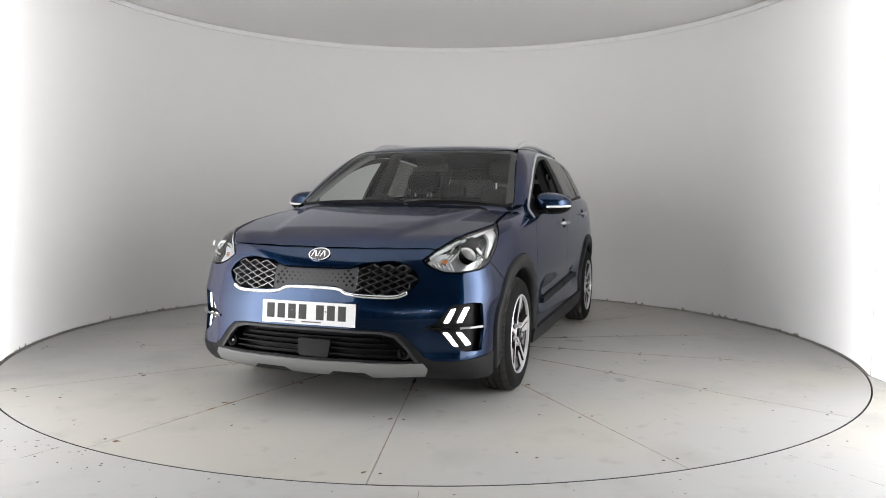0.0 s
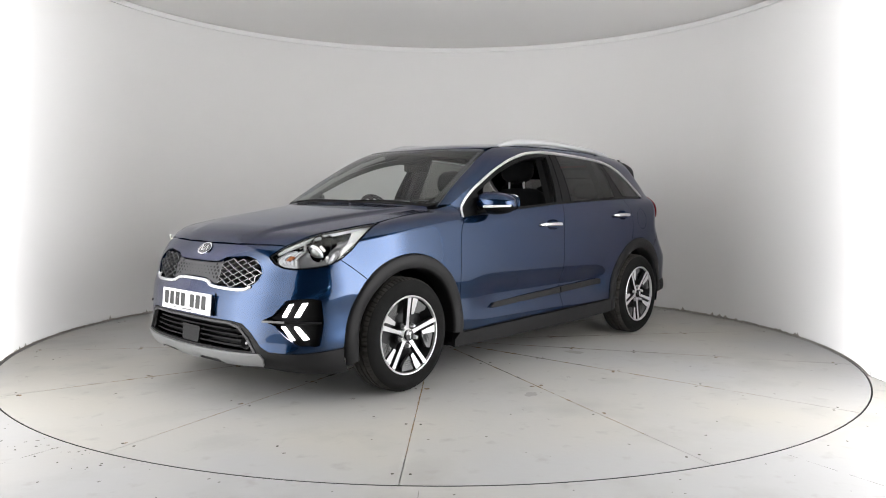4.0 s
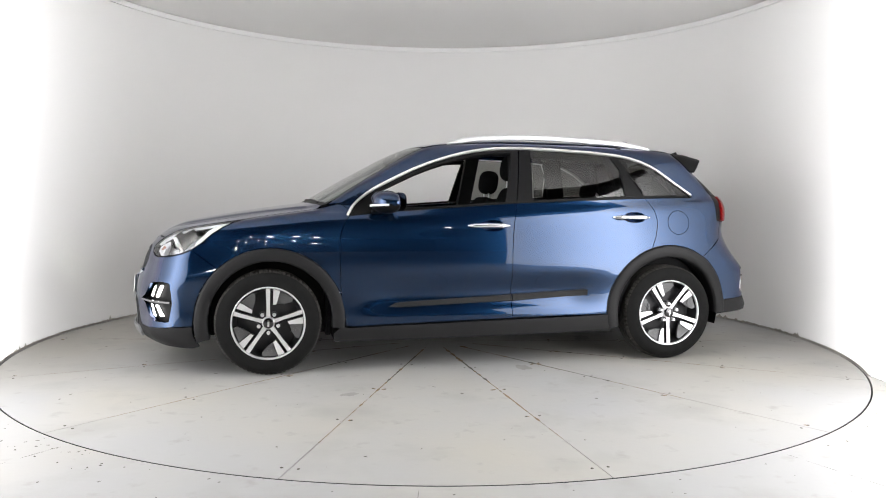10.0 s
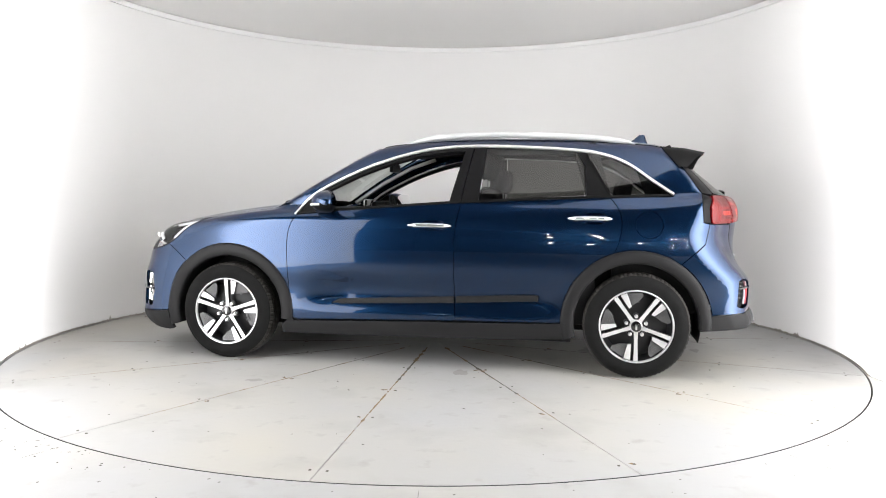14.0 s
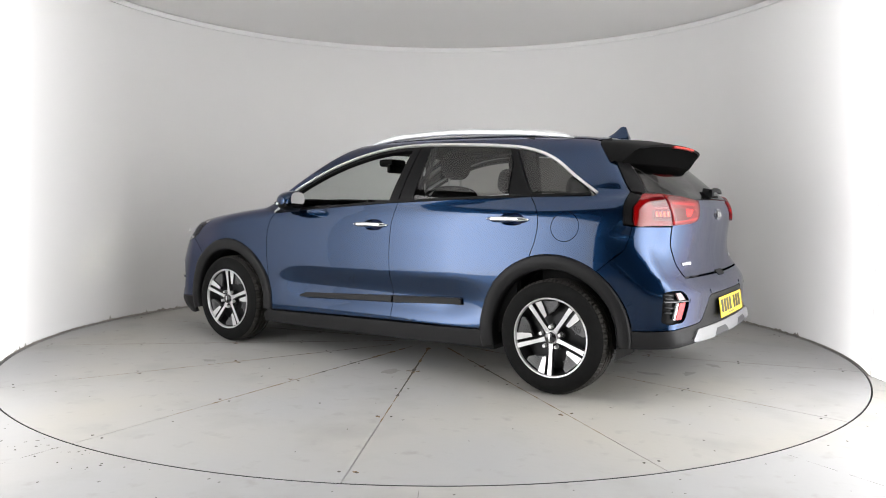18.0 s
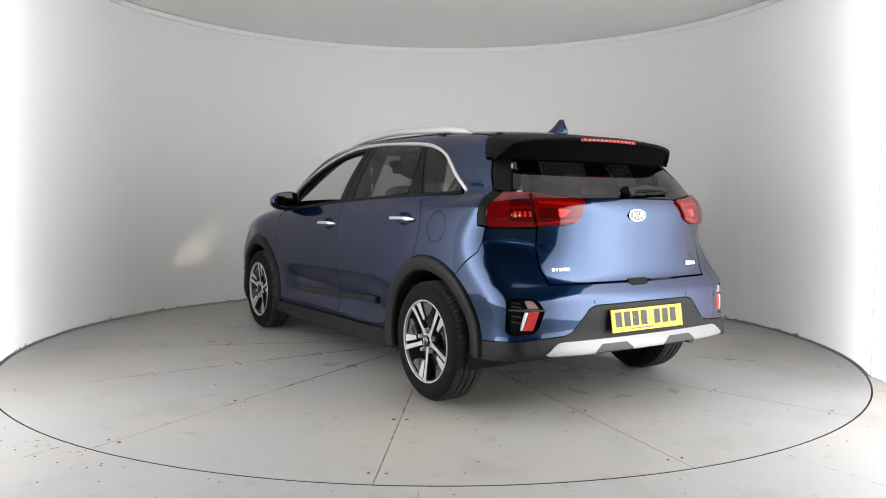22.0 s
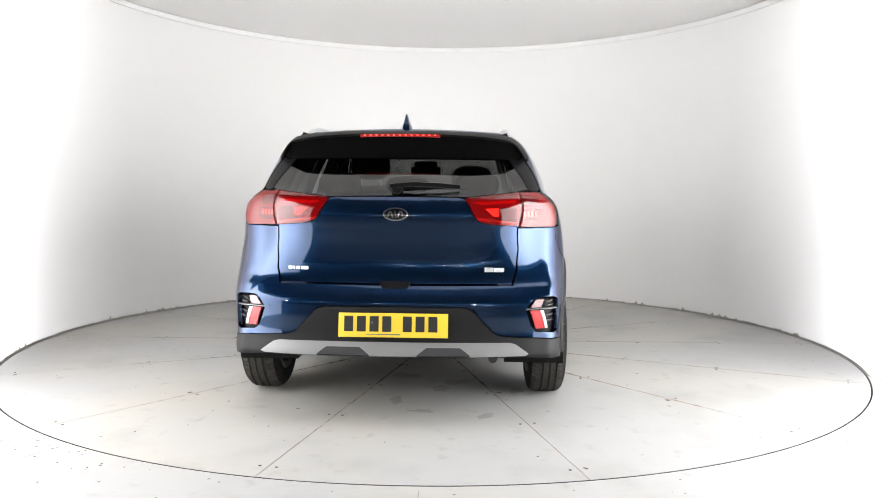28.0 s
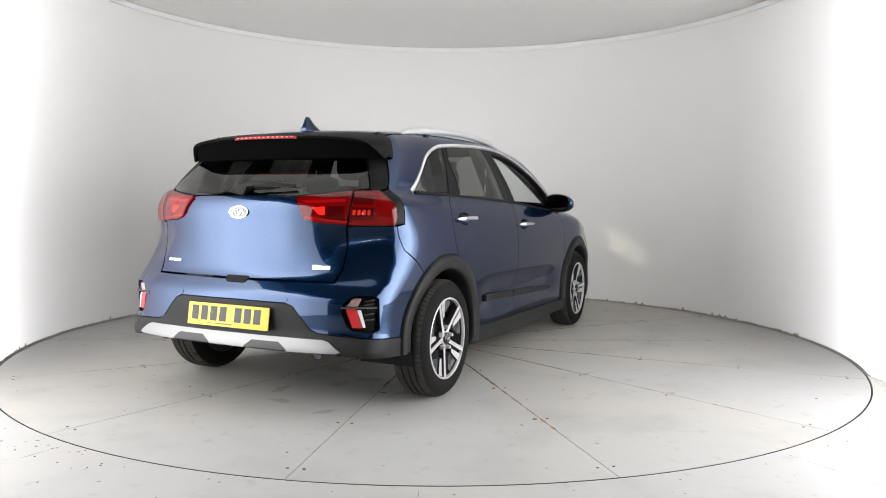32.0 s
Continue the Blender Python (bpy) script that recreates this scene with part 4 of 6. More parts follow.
arch_clad(FA, 186, -15)
arch_clad(RA, 183, -14)
sill = [(0.90, 0.30), (0.862, 0.283), (0.491, 0.293), (-0.681, 0.319), (-0.905, 0.326), (-0.93, 0.23), (-0.5, 0.208), (0.5, 0.196), (0.95, 0.198), (0.955, 0.25)]
panel("sill_moulding", "side", dense(np.array(sill)), CLAD, car, (1, -1), proud=0.012, step=0.03, lip=0.06, f=lower_body, label="grey-black plastic sill moulding")
panel("door_moulding", "side", dense(np.array([(0.61, 0.405), (0.555, 0.434), (-0.212, 0.474), (-0.212, 0.425), (0.55, 0.398)])), CLAD, car, (1, -1), proud=0.016, step=0.02, lip=0.02, f=lower_body, label="grey-black door protection moulding")
panel("door_moulding", "side", dense(np.array([(-0.222, 0.475), (-0.735, 0.500), (-0.752, 0.492), (-0.752, 0.455), (-0.222, 0.425)])), CLAD, car, (1, -1), proud=0.016, step=0.02, lip=0.02, f=lower_body, label="grey-black door protection moulding")

# ---- wheels ----


def wheel_master():
    y = 0.0   # the outer face of the tyre
    walls = lathe([(0.222, -0.012), (0.228, -0.006), (0.240, -0.003), (0.262, 0.0), (0.284, -0.003), (0.288, -0.0055), (0.302, -0.010), (0.312, -0.020)], 96)
    lathe([(0.312, -0.186), (0.30, -0.195), (0.262, -0.205), (0.222, -0.195)], 96, bm=walls)
    # tread: five ribs, and cross cuts that notch the shoulders
    prof = [(0.312, -0.020, 0.004), (0.318, -0.028, 0.006), (0.3240, -0.040, 0.006), (0.3250, -0.053, 0.004), (0.3178, -0.0545, 0), (0.3178, -0.0615, 0), (0.3255, -0.063, 0.0), (0.3258, -0.088, 0.0), (0.3178, -0.0895, 0), (0.3178, -0.098, 0),
            (0.3258, -0.0995, 0.0), (0.3258, -0.1265, 0.0), (0.3178, -0.128, 0), (0.3178, -0.1365, 0), (0.3255, -0.138, 0.0), (0.3250, -0.150, 0.004), (0.3240, -0.164, 0.006), (0.318, -0.177, 0.006), (0.312, -0.186, 0.004)]
    tread = bmesh.new()
    count = 72 * 4
    rings = []
    for r, y, cut in prof:
        ring = []
        for i in range(count):
            t = 2 * math.pi * i / count
            q = r - (cut if i % 4 == 0 else 0.0)
            ring.append(tread.verts.new((q * math.cos(t), y, q * math.sin(t))))
        rings.append(ring)
    for p, q in zip(rings, rings[1:]):
        for i in range(count):
            tread.faces.new((p[i], p[(i + 1) % count], q[(i + 1) % count], q[i]))
    barrel = lathe([(0.214, -0.020), (0.205, -0.06), (0.19, -0.10), (0.185, -0.19), (0.215, -0.20), (0.222, -0.19), (0.2, -0.09), (0.222, -0.014)], 64)
    lathe([(0.0, -0.085), (0.10, -0.085), (0.15, -0.09), (0.195, -0.10)], 48, bm=barrel)
    wheel = part("wheel", barrel, METALDARK, car)
    part("tyre", walls, RUBBER, wheel, "worn black rubber tyre")
    part("tread", tread, TREAD, wheel, "dusty ribbed tread", smooth=20)
    part("rim_lip", lathe([(0.226, -0.014), (0.226, -0.006), (0.223, -0.003), (0.218, -0.004), (0.215, -0.012), (0.214, -0.03)], 96), ALLOY, wheel, "machined alloy rim edge")
    spoke = bmesh.new()

    def bar(pts, depth, bm_, lift):
        a = [bm_.verts.new((r * math.cos(t), lift(r), r * math.sin(t))) for r, t in pts]
        b = [bm_.verts.new((v.co.x, v.co.y - depth, v.co.z)) for v in a]
        bm_.faces.new(a)
        bm_.faces.new(b[::-1])
        for i in range(len(a)):
            j = (i + 1) % len(a)
            bm_.faces.new((a[i], b[i], b[j], a[j]))
    dish = lambda r: -0.028 + 0.020 * (r / 0.21) ** 1.5
    # thin spoke, pointing along +x: half width over radius
    bar([(0.035, -0.40), (0.09, -0.135), (0.15, -0.09), (0.213, -0.075), (0.213, 0.068), (0.15, 0.08), (0.09, 0.12), (0.035, 0.40)], 0.03, spoke, dish)
    bmesh.ops.bevel(spoke, geom=[e for e in spoke.edges], offset=0.0025, segments=1, affect="EDGES")
    spoke_me = part("spoke", spoke, INSERT, wheel, "dark alloy spoke")
    face = bmesh.new()
    bar([(0.038, -0.36), (0.09, -0.120), (0.15, -0.080), (0.214, -0.066), (0.214, 0.060), (0.15, 0.071), (0.09, 0.106), (0.038, 0.36)], 0.004, face, lambda r: dish(r) + 0.0015)
    face_ob = part("spoke_face", face, ALLOY, wheel, "bright machined spoke face")
    blade = bmesh.new()
    bar([(0.112, 0.235), (0.155, 0.175), (0.212, 0.138), (0.212, 0.355), (0.185, 0.375), (0.122, 0.42)], 0.02, blade, lambda r: dish(r) - 0.006)
    bmesh.ops.bevel(blade, geom=[e for e in blade.edges], offset=0.002, segments=1, affect="EDGES")
    blade_ob = part("blade", blade, INSERT, wheel, "dark alloy blade")
    skin = bmesh.new()
    bar([(0.116, 0.25), (0.155, 0.19), (0.212, 0.150), (0.212, 0.345), (0.185, 0.363), (0.125, 0.40)], 0.004, skin, lambda r: dish(r) - 0.0045)
    skin_ob = part("blade_face", skin, ALLOY, wheel, "bright machined blade face")
    dark = bmesh.new()
    bar([(0.125, 0.39), (0.185, 0.38), (0.210, 0.365), (0.210, 0.80), (0.19, 0.84), (0.155, 0.72)], 0.02, dark, lambda r: dish(r) - 0.018)
    for k in range(5):
        box(0, 0, 0, 0.052 - 0.004 * k, 0.004, 0.003, m=Matrix.Rotation(-0.57, 4, "Y") @ Matrix.Translation((0.148 + 0.012 * k, dish(0.18) - 0.017, 0)) @ Matrix.Rotation(1.57, 4, "Y"), bm=dark)
    dark_ob = part("insert", dark, RIBGREY, wheel, "black ribbed insert")
    nut_ob = part("wheel_nut", cyl((0.0494, -0.020, 0.0358), 0.0125, 0.0095, 0.03, "Y", 12), ALLOY, wheel, "bright wheel nut")
    nut_seat = part("nut_seat", cyl((0.0494, -0.040, 0.0358), 0.019, 0.019, 0.02, "Y", 20), METALDARK, wheel)
    for ob in (spoke_me, face_ob, blade_ob, skin_ob, dark_ob, nut_ob, nut_seat):
        for k in range(1, 5):
            c = ob.copy()
            scene.collection.objects.link(c)
            c.parent = wheel
            c.matrix_basis = Matrix.Rotation(radians(72 * k), 4, "Y")
    hubbm = lathe([(0.0, -0.004), (0.026, -0.004), (0.0315, -0.007), (0.033, -0.014), (0.031, -0.03)], 40)
    part("centre_cap", hubbm, GLOSSBLACK, wheel, "gloss black centre cap")
    part("cap_badge", box(0, -0.002, 0, 0.040, 0.003, 0.012, 0.001), CHROME, wheel, "small bright badge bar")
    part("hub_face", lathe([(0.031, -0.020), (0.035, -0.021), (0.038, -0.024), (0.040, -0.030), (0.040, -0.05)], 40), ALLOY, wheel, "narrow machined hub ring")
    part("brake_disc", lathe([(0.06, -0.10), (0.145, -0.10), (0.145, -0.122), (0.06, -0.122)], 48), DISC, wheel, "grey steel brake disc")
    return wheel


wheel = wheel_master()
FACE = 0.893
wheel.matrix_basis = pose(1.35, FACE, 0.3258, 0, -90, 0)
for (x, y), spin in (((-1.35, FACE), 90), ((1.35, -FACE), 40), ((-1.35, -FACE), 10)):
    m = Matrix.Translation((x, y, 0.3258)) @ (Matrix.Rotation(math.pi, 4, "Z") if y < 0 else Matrix()) @ Matrix.Rotation(radians(spin), 4, "Y")
    copy_thing(wheel, m)

# wheel housings and the underside
for cx, cz in (FA, RA):
    for s in (1, -1):
        bm = bmesh.new()
        rows = []
        for a in np.linspace(-15, 195, 30):
            rows.append([bm.verts.new((cx + 0.385 * math.cos(radians(a)), s * y, cz + 0.385 * math.sin(radians(a)))) for y in (0.86, 0.55)])
        for a, b in zip(rows, rows[1:]):
            bm.faces.new((a[0], a[1], b[1], b[0]))
        bm.faces.new([r[1] for r in rows])
        part("wheel_housing", bm, BLACK, car, "black wheel housing liner")
under = bmesh.new()
box(0, 0, 0.215, 1.9, 1.62, 0.03, bm=under)
box(1.45, 0, 0.22, 1.2, 1.1, 0.03, bm=under)
box(-1.42, 0, 0.315, 1.0, 1.1, 0.03, bm=under)
part("underbody", under, BLACK, car, "black underbody panels")
for x in (1.35, -1.35):
    part("axle", cyl((x, 0, 0.30), 0.035, 0.035, 1.5, "Y", 16), METALDARK, car)
part("bulkhead", box(0.98, 0, 0.62, 0.03, 1.5, 0.8), BLACK, car)
part("silencer", cyl((-1.72, -0.30, 0.345), 0.06, 0.06, 0.5, "Y", 24), METALDARK, car, "steel exhaust silencer")
part("exhaust_pipe", cyl((-1.90, -0.48, 0.315), 0.022, 0.022, 0.22, "X", 20), METALDARK, car, "steel exhaust pipe")

# ---- lamps, grille and fittings of the car ----


def two(name, v, f, mat, label="", normals=None, sides=(1, -1), smooth=True, parent=None):
    """One mesh for each side of the car."""
    v = np.asarray(v, float)
    obs = []
    for s in sides:
        if s > 0:
            obs.append(mesh_ob(name, v, f, mat, parent or car, label, normals, smooth))
        else:
            obs.append(mesh_ob(name, v * MIRROR, [tuple(t)[::-1] for t in f], mat, parent or car, label, None if normals is None else normals * MIRROR, smooth))
    return obs


def cup(loop_pts, depth, name, mat, label=""):
    c = loop_pts.mean(0)
    v, f = [], []
    n = len(loop_pts)
    steps = [1.0, 0.93, 0.8, 0.6, 0.35]
    for k in steps:
        q = on("side", c + (loop_pts - c) * k)
        q[:, 1] -= depth * (1 - k ** 3)
        v += [*q]
    q = on("side", [c])
    q[:, 1] -= depth
    v += [*q]
    for i in range(len(steps) - 1):
        for j in range(n):
            f.append((i * n + j, i * n + (j + 1) % n, (i + 1) * n + (j + 1) % n, (i + 1) * n + j))
    m = (len(steps) - 1) * n
    f += [(m + j, m + (j + 1) % n, len(v) - 1) for j in range(n)]
    two(name, v, f, mat, label)


cup(CUP_F, 0.032, "handle_cup", PAINT)
cup(CUP_R, 0.032, "handle_cup", PAINT)


def handle(x0, x1, z):
    n = 24
    bm = bmesh.new()
    rings = []
    for i in range(n + 1):
        t = i / n
        x = x0 + (x1 - x0) * t
        y = on("side", [(x, z)])[0, 1]
        e = math.sin(math.pi * t)
        h = 0.0135 * (0.35 + 0.65 * min(1, e * 2.2))
        d = 0.010 * (0.4 + 0.6 * min(1, e * 2.2))
        off = 0.004 + 0.024 * min(1, e * 1.9)
        rings.append([bm.verts.new((x, y + off + d * math.cos(a), z + h * math.sin(a) + 0.002 * math.sin(math.pi * t))) for a in np.linspace(0, 2 * math.pi, 13)[:-1]])
    for a, b in zip(rings, rings[1:]):
        for j in range(12):
            bm.faces.new((a[j], a[(j + 1) % 12], b[(j + 1) % 12], b[j]))
    bm.faces.new(rings[0])
    bm.faces.new(rings[-1][::-1])
    v = [tuple(p.co) for p in bm.verts]
    bm.verts.index_update()
    f = [[p.index for p in q.verts] for q in bm.faces]
    bm.free()
    two("door_handle", v, f, CHROME, "bright chrome door handle")


handle(0.092, -0.192, 0.926)
handle(-0.922, -1.195, 0.982)

# roof rails
rail_line = smooth_line([(0.170, 1.474), (0.10, 1.500), (0.02, 1.520), (-0.06, 1.531), (-0.387, 1.546), (-0.643, 1.543), (-1.015, 1.524), (-1.15, 1.512), (-1.25, 1.495), (-1.335, 1.466)], 4)
rail = bmesh.new()
rings = []
for i, (x, z) in enumerate(rail_line):
    base = on("top", [(x, 0.566)])[0, 2] - 0.006
    low = max(base, z - 0.040)
    w = 0.016
    rings.append([rail.verts.new((x, 0.566 + a * w, low + (z - low) * b)) for a, b in ((-1, 0), (-1.05, 0.55), (-0.75, 0.9), (0, 1), (0.75, 0.9), (1.05, 0.55), (1, 0))])
for a, b in zip(rings, rings[1:]):
    for j in range(7):
        rail.faces.new((a[j], a[(j + 1) % 7], b[(j + 1) % 7], b[j]))
rail.faces.new(rings[0])
rail.faces.new(rings[-1][::-1])
rail.verts.index_update()
two("roof_rail", [tuple(p.co) for p in rail.verts], [[p.index for p in q.verts] for q in rail.faces], SATIN, "satin silver roof rail")
rail.free()

# door mirrors


def mirror_parts():
    v, f = [], []
    n, m = 20, 14
    cx, cy, cz = 0.615, 0.927, 1.076
    for i in range(m + 1):
        t = math.pi * i / m
        for j in range(n):
            a = 2 * math.pi * j / n
            sx, sy, sz = math.sin(t) * math.cos(a), math.cos(t), math.sin(t) * math.sin(a)
            px = math.copysign(abs(sx) ** 0.8, sx)
            x = cx + (0.105 if px > 0 else 0.055) * px + 0.028 * (-sy)
            z = cz + (0.068 if sz > 0 else 0.076) * math.copysign(abs(sz) ** 0.85, sz) * (1 - 0.16 * sy) - 0.006 * sy
            v.append((x, cy + 0.118 * math.copysign(abs(sy) ** 0.85, sy), z))
    quads = [(i * n + j, i * n + (j + 1) % n, (i + 1) * n + (j + 1) % n, (i + 1) * n + j) for i in range(m) for j in range(n)]
    v = np.array(v)
    zs = v[:, 2]
    top = [q for q in quads if zs[list(q)].mean() > cz - 0.018]
    low = [q for q in quads if zs[list(q)].mean() <= cz - 0.018]
    caps = two("mirror_cap", v, top, PAINT, "blue painted mirror cap")
    two("mirror_housing", v, low, BLACK, "black plastic mirror housing")
    # side repeater, a bright line round the outer front
    path = []
    for a in np.linspace(-0.2, 1.25, 14):
        path.append((cx + 0.108 * math.cos(a) - 0.022 * math.sin(a) + 0.002, cy + 0.121 * math.sin(a), cz - 0.024 + 0.004 * a))
    bm = sweep(path, [(-0.003, -0.007), (0.004, -0.006), (0.004, 0.006), (-0.003, 0.007)])
    bm.verts.index_update()
    two("side_repeater", [tuple(p.co) for p in bm.verts], [[p.index for p in q.verts] for q in bm.faces], PLATEWHITE, "white side repeater lens")
    bm.free()
    g = oval(0, 0, 0.100, 0.056, 28, 3.0)
    gv = [(cx - 0.060 + 0.10 * 0 - 0.035 * (a / 0.1), cy + a, cz + b + 0.002) for a, b in g]
    two("mirror_glass", gv, [list(range(len(gv)))], MIRRORGLASS, "mirror glass", smooth=False)
    bm = bmesh.new()
    box(0.665, 0.845, 1.012, 0.10, 0.12, 0.026, 0.008, m=Matrix.Rotation(radians(12), 4, "X"), bm=bm)
    bm.verts.index_update()
    two("mirror_arm", [tuple(p.co) for p in bm.verts], [[p.index for p in q.verts] for q in bm.faces], BLACK, "black mirror arm")
    bm.free()
    tri = S((0.845, 1.0), (0.80, 1.065), (0.735, 1.115), (0.66, 1.155), (0.64, 1.012))
    panel("mirror_base", "side", outline("side", tri), BLACK, car, (1, -1), step=0.03, label="black mirror corner panel")


mirror_parts()

# spoiler, brake lamp, aerial
half = [(("top", -1.565, 0.0), (-1.815, 0.0, 1.428)), (("top", -1.562, 0.1), (-1.8145, 0.1, 1.4275)), (("top", -1.555, 0.2), (-1.811, 0.2, 1.426)), (("top", -1.546, 0.3), (-1.804, 0.3, 1.4225)),
        (("top", -1.534, 0.4), (-1.793, 0.4, 1.417)), (("top", -1.520, 0.48), (-1.776, 0.48, 1.410)), (("top", -1.508, 0.545), (-1.752, 0.548, 1.400)), (("top", -1.503, 0.575), (-1.733, 0.580, 1.390)),
        (("side", -1.512, 1.414), (-1.713, 0.602, 1.376)), (("side", -1.545, 1.375), (-1.690, 0.624, 1.350)), (("side", -1.575, 1.336), (-1.668, 0.640, 1.326)), (("side", -1.600, 1.304), (-1.648, 0.655, 1.306))]
line = []
for (kind, a, b), tip in half:
    root = on(kind, [(a, b)])[0]
    root = root + normal(np.array([root]))[0] * 0.004
    tip = np.array(tip)
    low = np.array([float(back_z(1.298) + back_y(min(abs(tip[1]), 0.60))) + 0.01, min(tip[1], 0.615), 1.298])
    inner = tip + np.array([0.012, -0.008 * (tip[1] > 0.56), -0.014 if tip[1] < 0.56 else -0.004])
    line.append([root, root * 0.5 + tip * 0.5 + np.array([0, 0, 0.009]), tip + np.array([0.008, 0, 0.001]), tip - np.array([0, 0, 0.004]), inner, inner * 0.55 + low * 0.45 + np.array([0, 0, 0.016]), low])
line = [[p * MIRROR for p in ring] for ring in line[::-1]] + line[1:]
for name, first, last, mat, label in (("spoiler", 0, 4, SPOILER, "black roof spoiler with side flaps"), ("spoiler_underside", 4, 6, UNDERBLACK, "hollow of the spoiler, its shade put in as matte black")):
    sp = bmesh.new()
    rings = [[sp.verts.new(p) for p in ring[first:last + 1]] for ring in line]
    for a, b in zip(rings, rings[1:]):
        for j in range(last - first):
            sp.faces.new((a[j], a[j + 1], b[j + 1], b[j]))
    part(name, sp, mat, car, label, smooth=40)
bl = bmesh.new()
rows = []
for y in np.linspace(-0.205, 0.205, 25):
    k = abs(y) / 0.625
    tx, tz = -1.815 + 0.095 * k ** 2.2, 1.428 - 0.052 * k ** 2.4
    rows.append([bl.verts.new(p) for p in ((tx - 0.003, y, tz - 0.004), (tx - 0.003, y, tz - 0.018), (tx + 0.02, y, tz - 0.018), (tx + 0.02, y, tz - 0.004))])
for a, b in zip(rows, rows[1:]):
    for j in range(4):
        bl.faces.new((a[j], a[(j + 1) % 4], b[(j + 1) % 4], b[j]))
bl.faces.new(rows[0])
bl.faces.new(rows[-1][::-1])
brake = part("brake_lamp", bl, REDLENS, car, "red high brake lamp strip")
for y in np.linspace(-0.18, 0.18, 13):
    part("brake_led", box(-1.8195 + 0.095 * (abs(y) / 0.625) ** 2.2, y, 1.417, 0.002, 0.009, 0.006), REDGLOW, brake)
fin = bmesh.new()
rings = []
for k, (x0, x1, w, z) in enumerate(((-1.285, -1.462, 0.030, 1.484), (-1.29, -1.46, 0.029, 1.497), (-1.325, -1.455, 0.022, 1.512), (-1.362, -1.446, 0.014, 1.533), (-1.388, -1.440, 0.008, 1.555), (-1.400, -1.434, 0.004, 1.566))):
    rings.append([fin.verts.new((x0 + (x1 - x0) * a, w * b, z)) for a, b in ((0, 0), (0.12, 0.6), (0.4, 1), (0.8, 0.95), (1, 0.6), (1, -0.6), (0.8, -0.95), (0.4, -1), (0.12, -0.6))])
for a, b in zip(rings, rings[1:]):
    for j in range(9):
        fin.faces.new((a[j], a[(j + 1) % 9], b[(j + 1) % 9], b[j]))
fin.faces.new(rings[-1])
part("aerial", fin, PAINT, car, "blue shark fin aerial", smooth=50)

# front: grille, badge, plate


def ellipse_on(space, kind, cy, cz, a, b, n=40, f=shell):
    p = [(cy + a * math.cos(t), cz + b * math.sin(t)) for t in np.linspace(0, 2 * math.pi, n + 1)[:-1]]
    return back_to(space, on(KEY[kind], p, f)) * SCALE[space]


def badge(space, kind, z):
    ring = panel("badge", space, ellipse_on(space, kind, 0, z, 0.061, 0.031), CHROME, car, step=0.02, proud=0.007, gap=0, lip=0.008, label="oval chrome badge with plain bars")[0]
    panel("badge_field", space, ellipse_on(space, kind, 0, z, 0.054, 0.025), GLOSSBLACK, ring, step=0.02, proud=0.009, gap=0, lip=0.003)
    for y, w, lean in ((-0.033, 0.007, 0.004), (-0.017, 0.009, -0.006), (0.0, 0.005, 0.003), (0.018, 0.007, 0.006), (0.033, 0.007, -0.006)):
        q = [(y - w / 2 - lean, z - 0.014), (y + w / 2 - lean, z - 0.014), (y + w / 2 + lean, z + 0.014), (y - w / 2 + lean, z + 0.014)]
        panel("badge_bar", space, back_to(space, on(KEY[kind], q)) * SCALE[space], CHROME, ring, step=0.01, proud=0.0115, gap=0, lip=0.003)


badge("front", "f", 0.803)
badge("rear", "b", 1.018)
panel("grille", "front", loop("front", "f", both_ways([(a * 1.01, 0.70 + (b - 0.70) * 1.04) for a, b in GRILLE])), BLACK, car, f=lower_body, proud=-0.045, step=0.03, gap=0, lip=-0.046, label="black honeycomb radiator grille")
GR = np.array(both_ways(GRILLE))


def ribbon(pts, width, proud0, proud1, f=lower_body, kind="face"):
    """A raised bar on the front along (y, z) points: four-sided."""
    p = np.array(pts, float)
    t = np.gradient(p, axis=0)
    t /= np.linalg.norm(t, axis=1)[:, None] + 1e-9
    n = np.stack([-t[:, 1], t[:, 0]], 1) * width / 2
    v, fs = [], []
    base = on(kind, p, f)
    nn = normal(base, f)
    for s, pr in ((1, proud0), (0.6, proud1), (-0.6, proud1), (-1, proud0)):
        q = on(kind, p + n * s, f) + nn * pr
        v.append(q)
    v = np.stack(v, 1).reshape(-1, 3)
    for i in range(len(p) - 1):
        for j in range(3):
            fs.append((i * 4 + j, i * 4 + j + 1, i * 4 + 5 + j, i * 4 + 4 + j))
    fs += [(0, 1, 2, 3), (len(v) - 1, len(v) - 2, len(v) - 3, len(v) - 4)]
    return v, fs


# zigzag plates: neighbours meet at their points and make diamonds
for k in range(8):
    for side in (1, -1):
        y0 = side * (0.252 + 0.038 * k)
        zz = np.arange(0.603, 0.80, 0.0165)
        pts = np.array([(y0 + (0.0165 if (i + k) % 2 else -0.0165) * side, z) for i, z in enumerate(zz)])
        run = pts[inside(GR, pts)]
        if len(run) > 1:
            bars = ribbon(run, 0.0075, -0.044, -0.005)
            mesh_ob("grille_bar", *bars, GRILLEMETAL, car, "dark metallic zigzag grille bar", smooth=False)
plate_loop = loop("front", "f", both_ways([(0.0, 0.741), (0.10, 0.741), (0.185, 0.743), (0.232, 0.757), (0.240, 0.70), (0.232, 0.629), (0.18, 0.637), (0.12, 0.657), (0.0, 0.659)]))
grille_plate = panel("grille_plate", "front", plate_loop, CLADLIGHT, car, f=lower_body, proud=-0.012, step=0.02, gap=0, label="dark grey dimpled grille centre")[0]
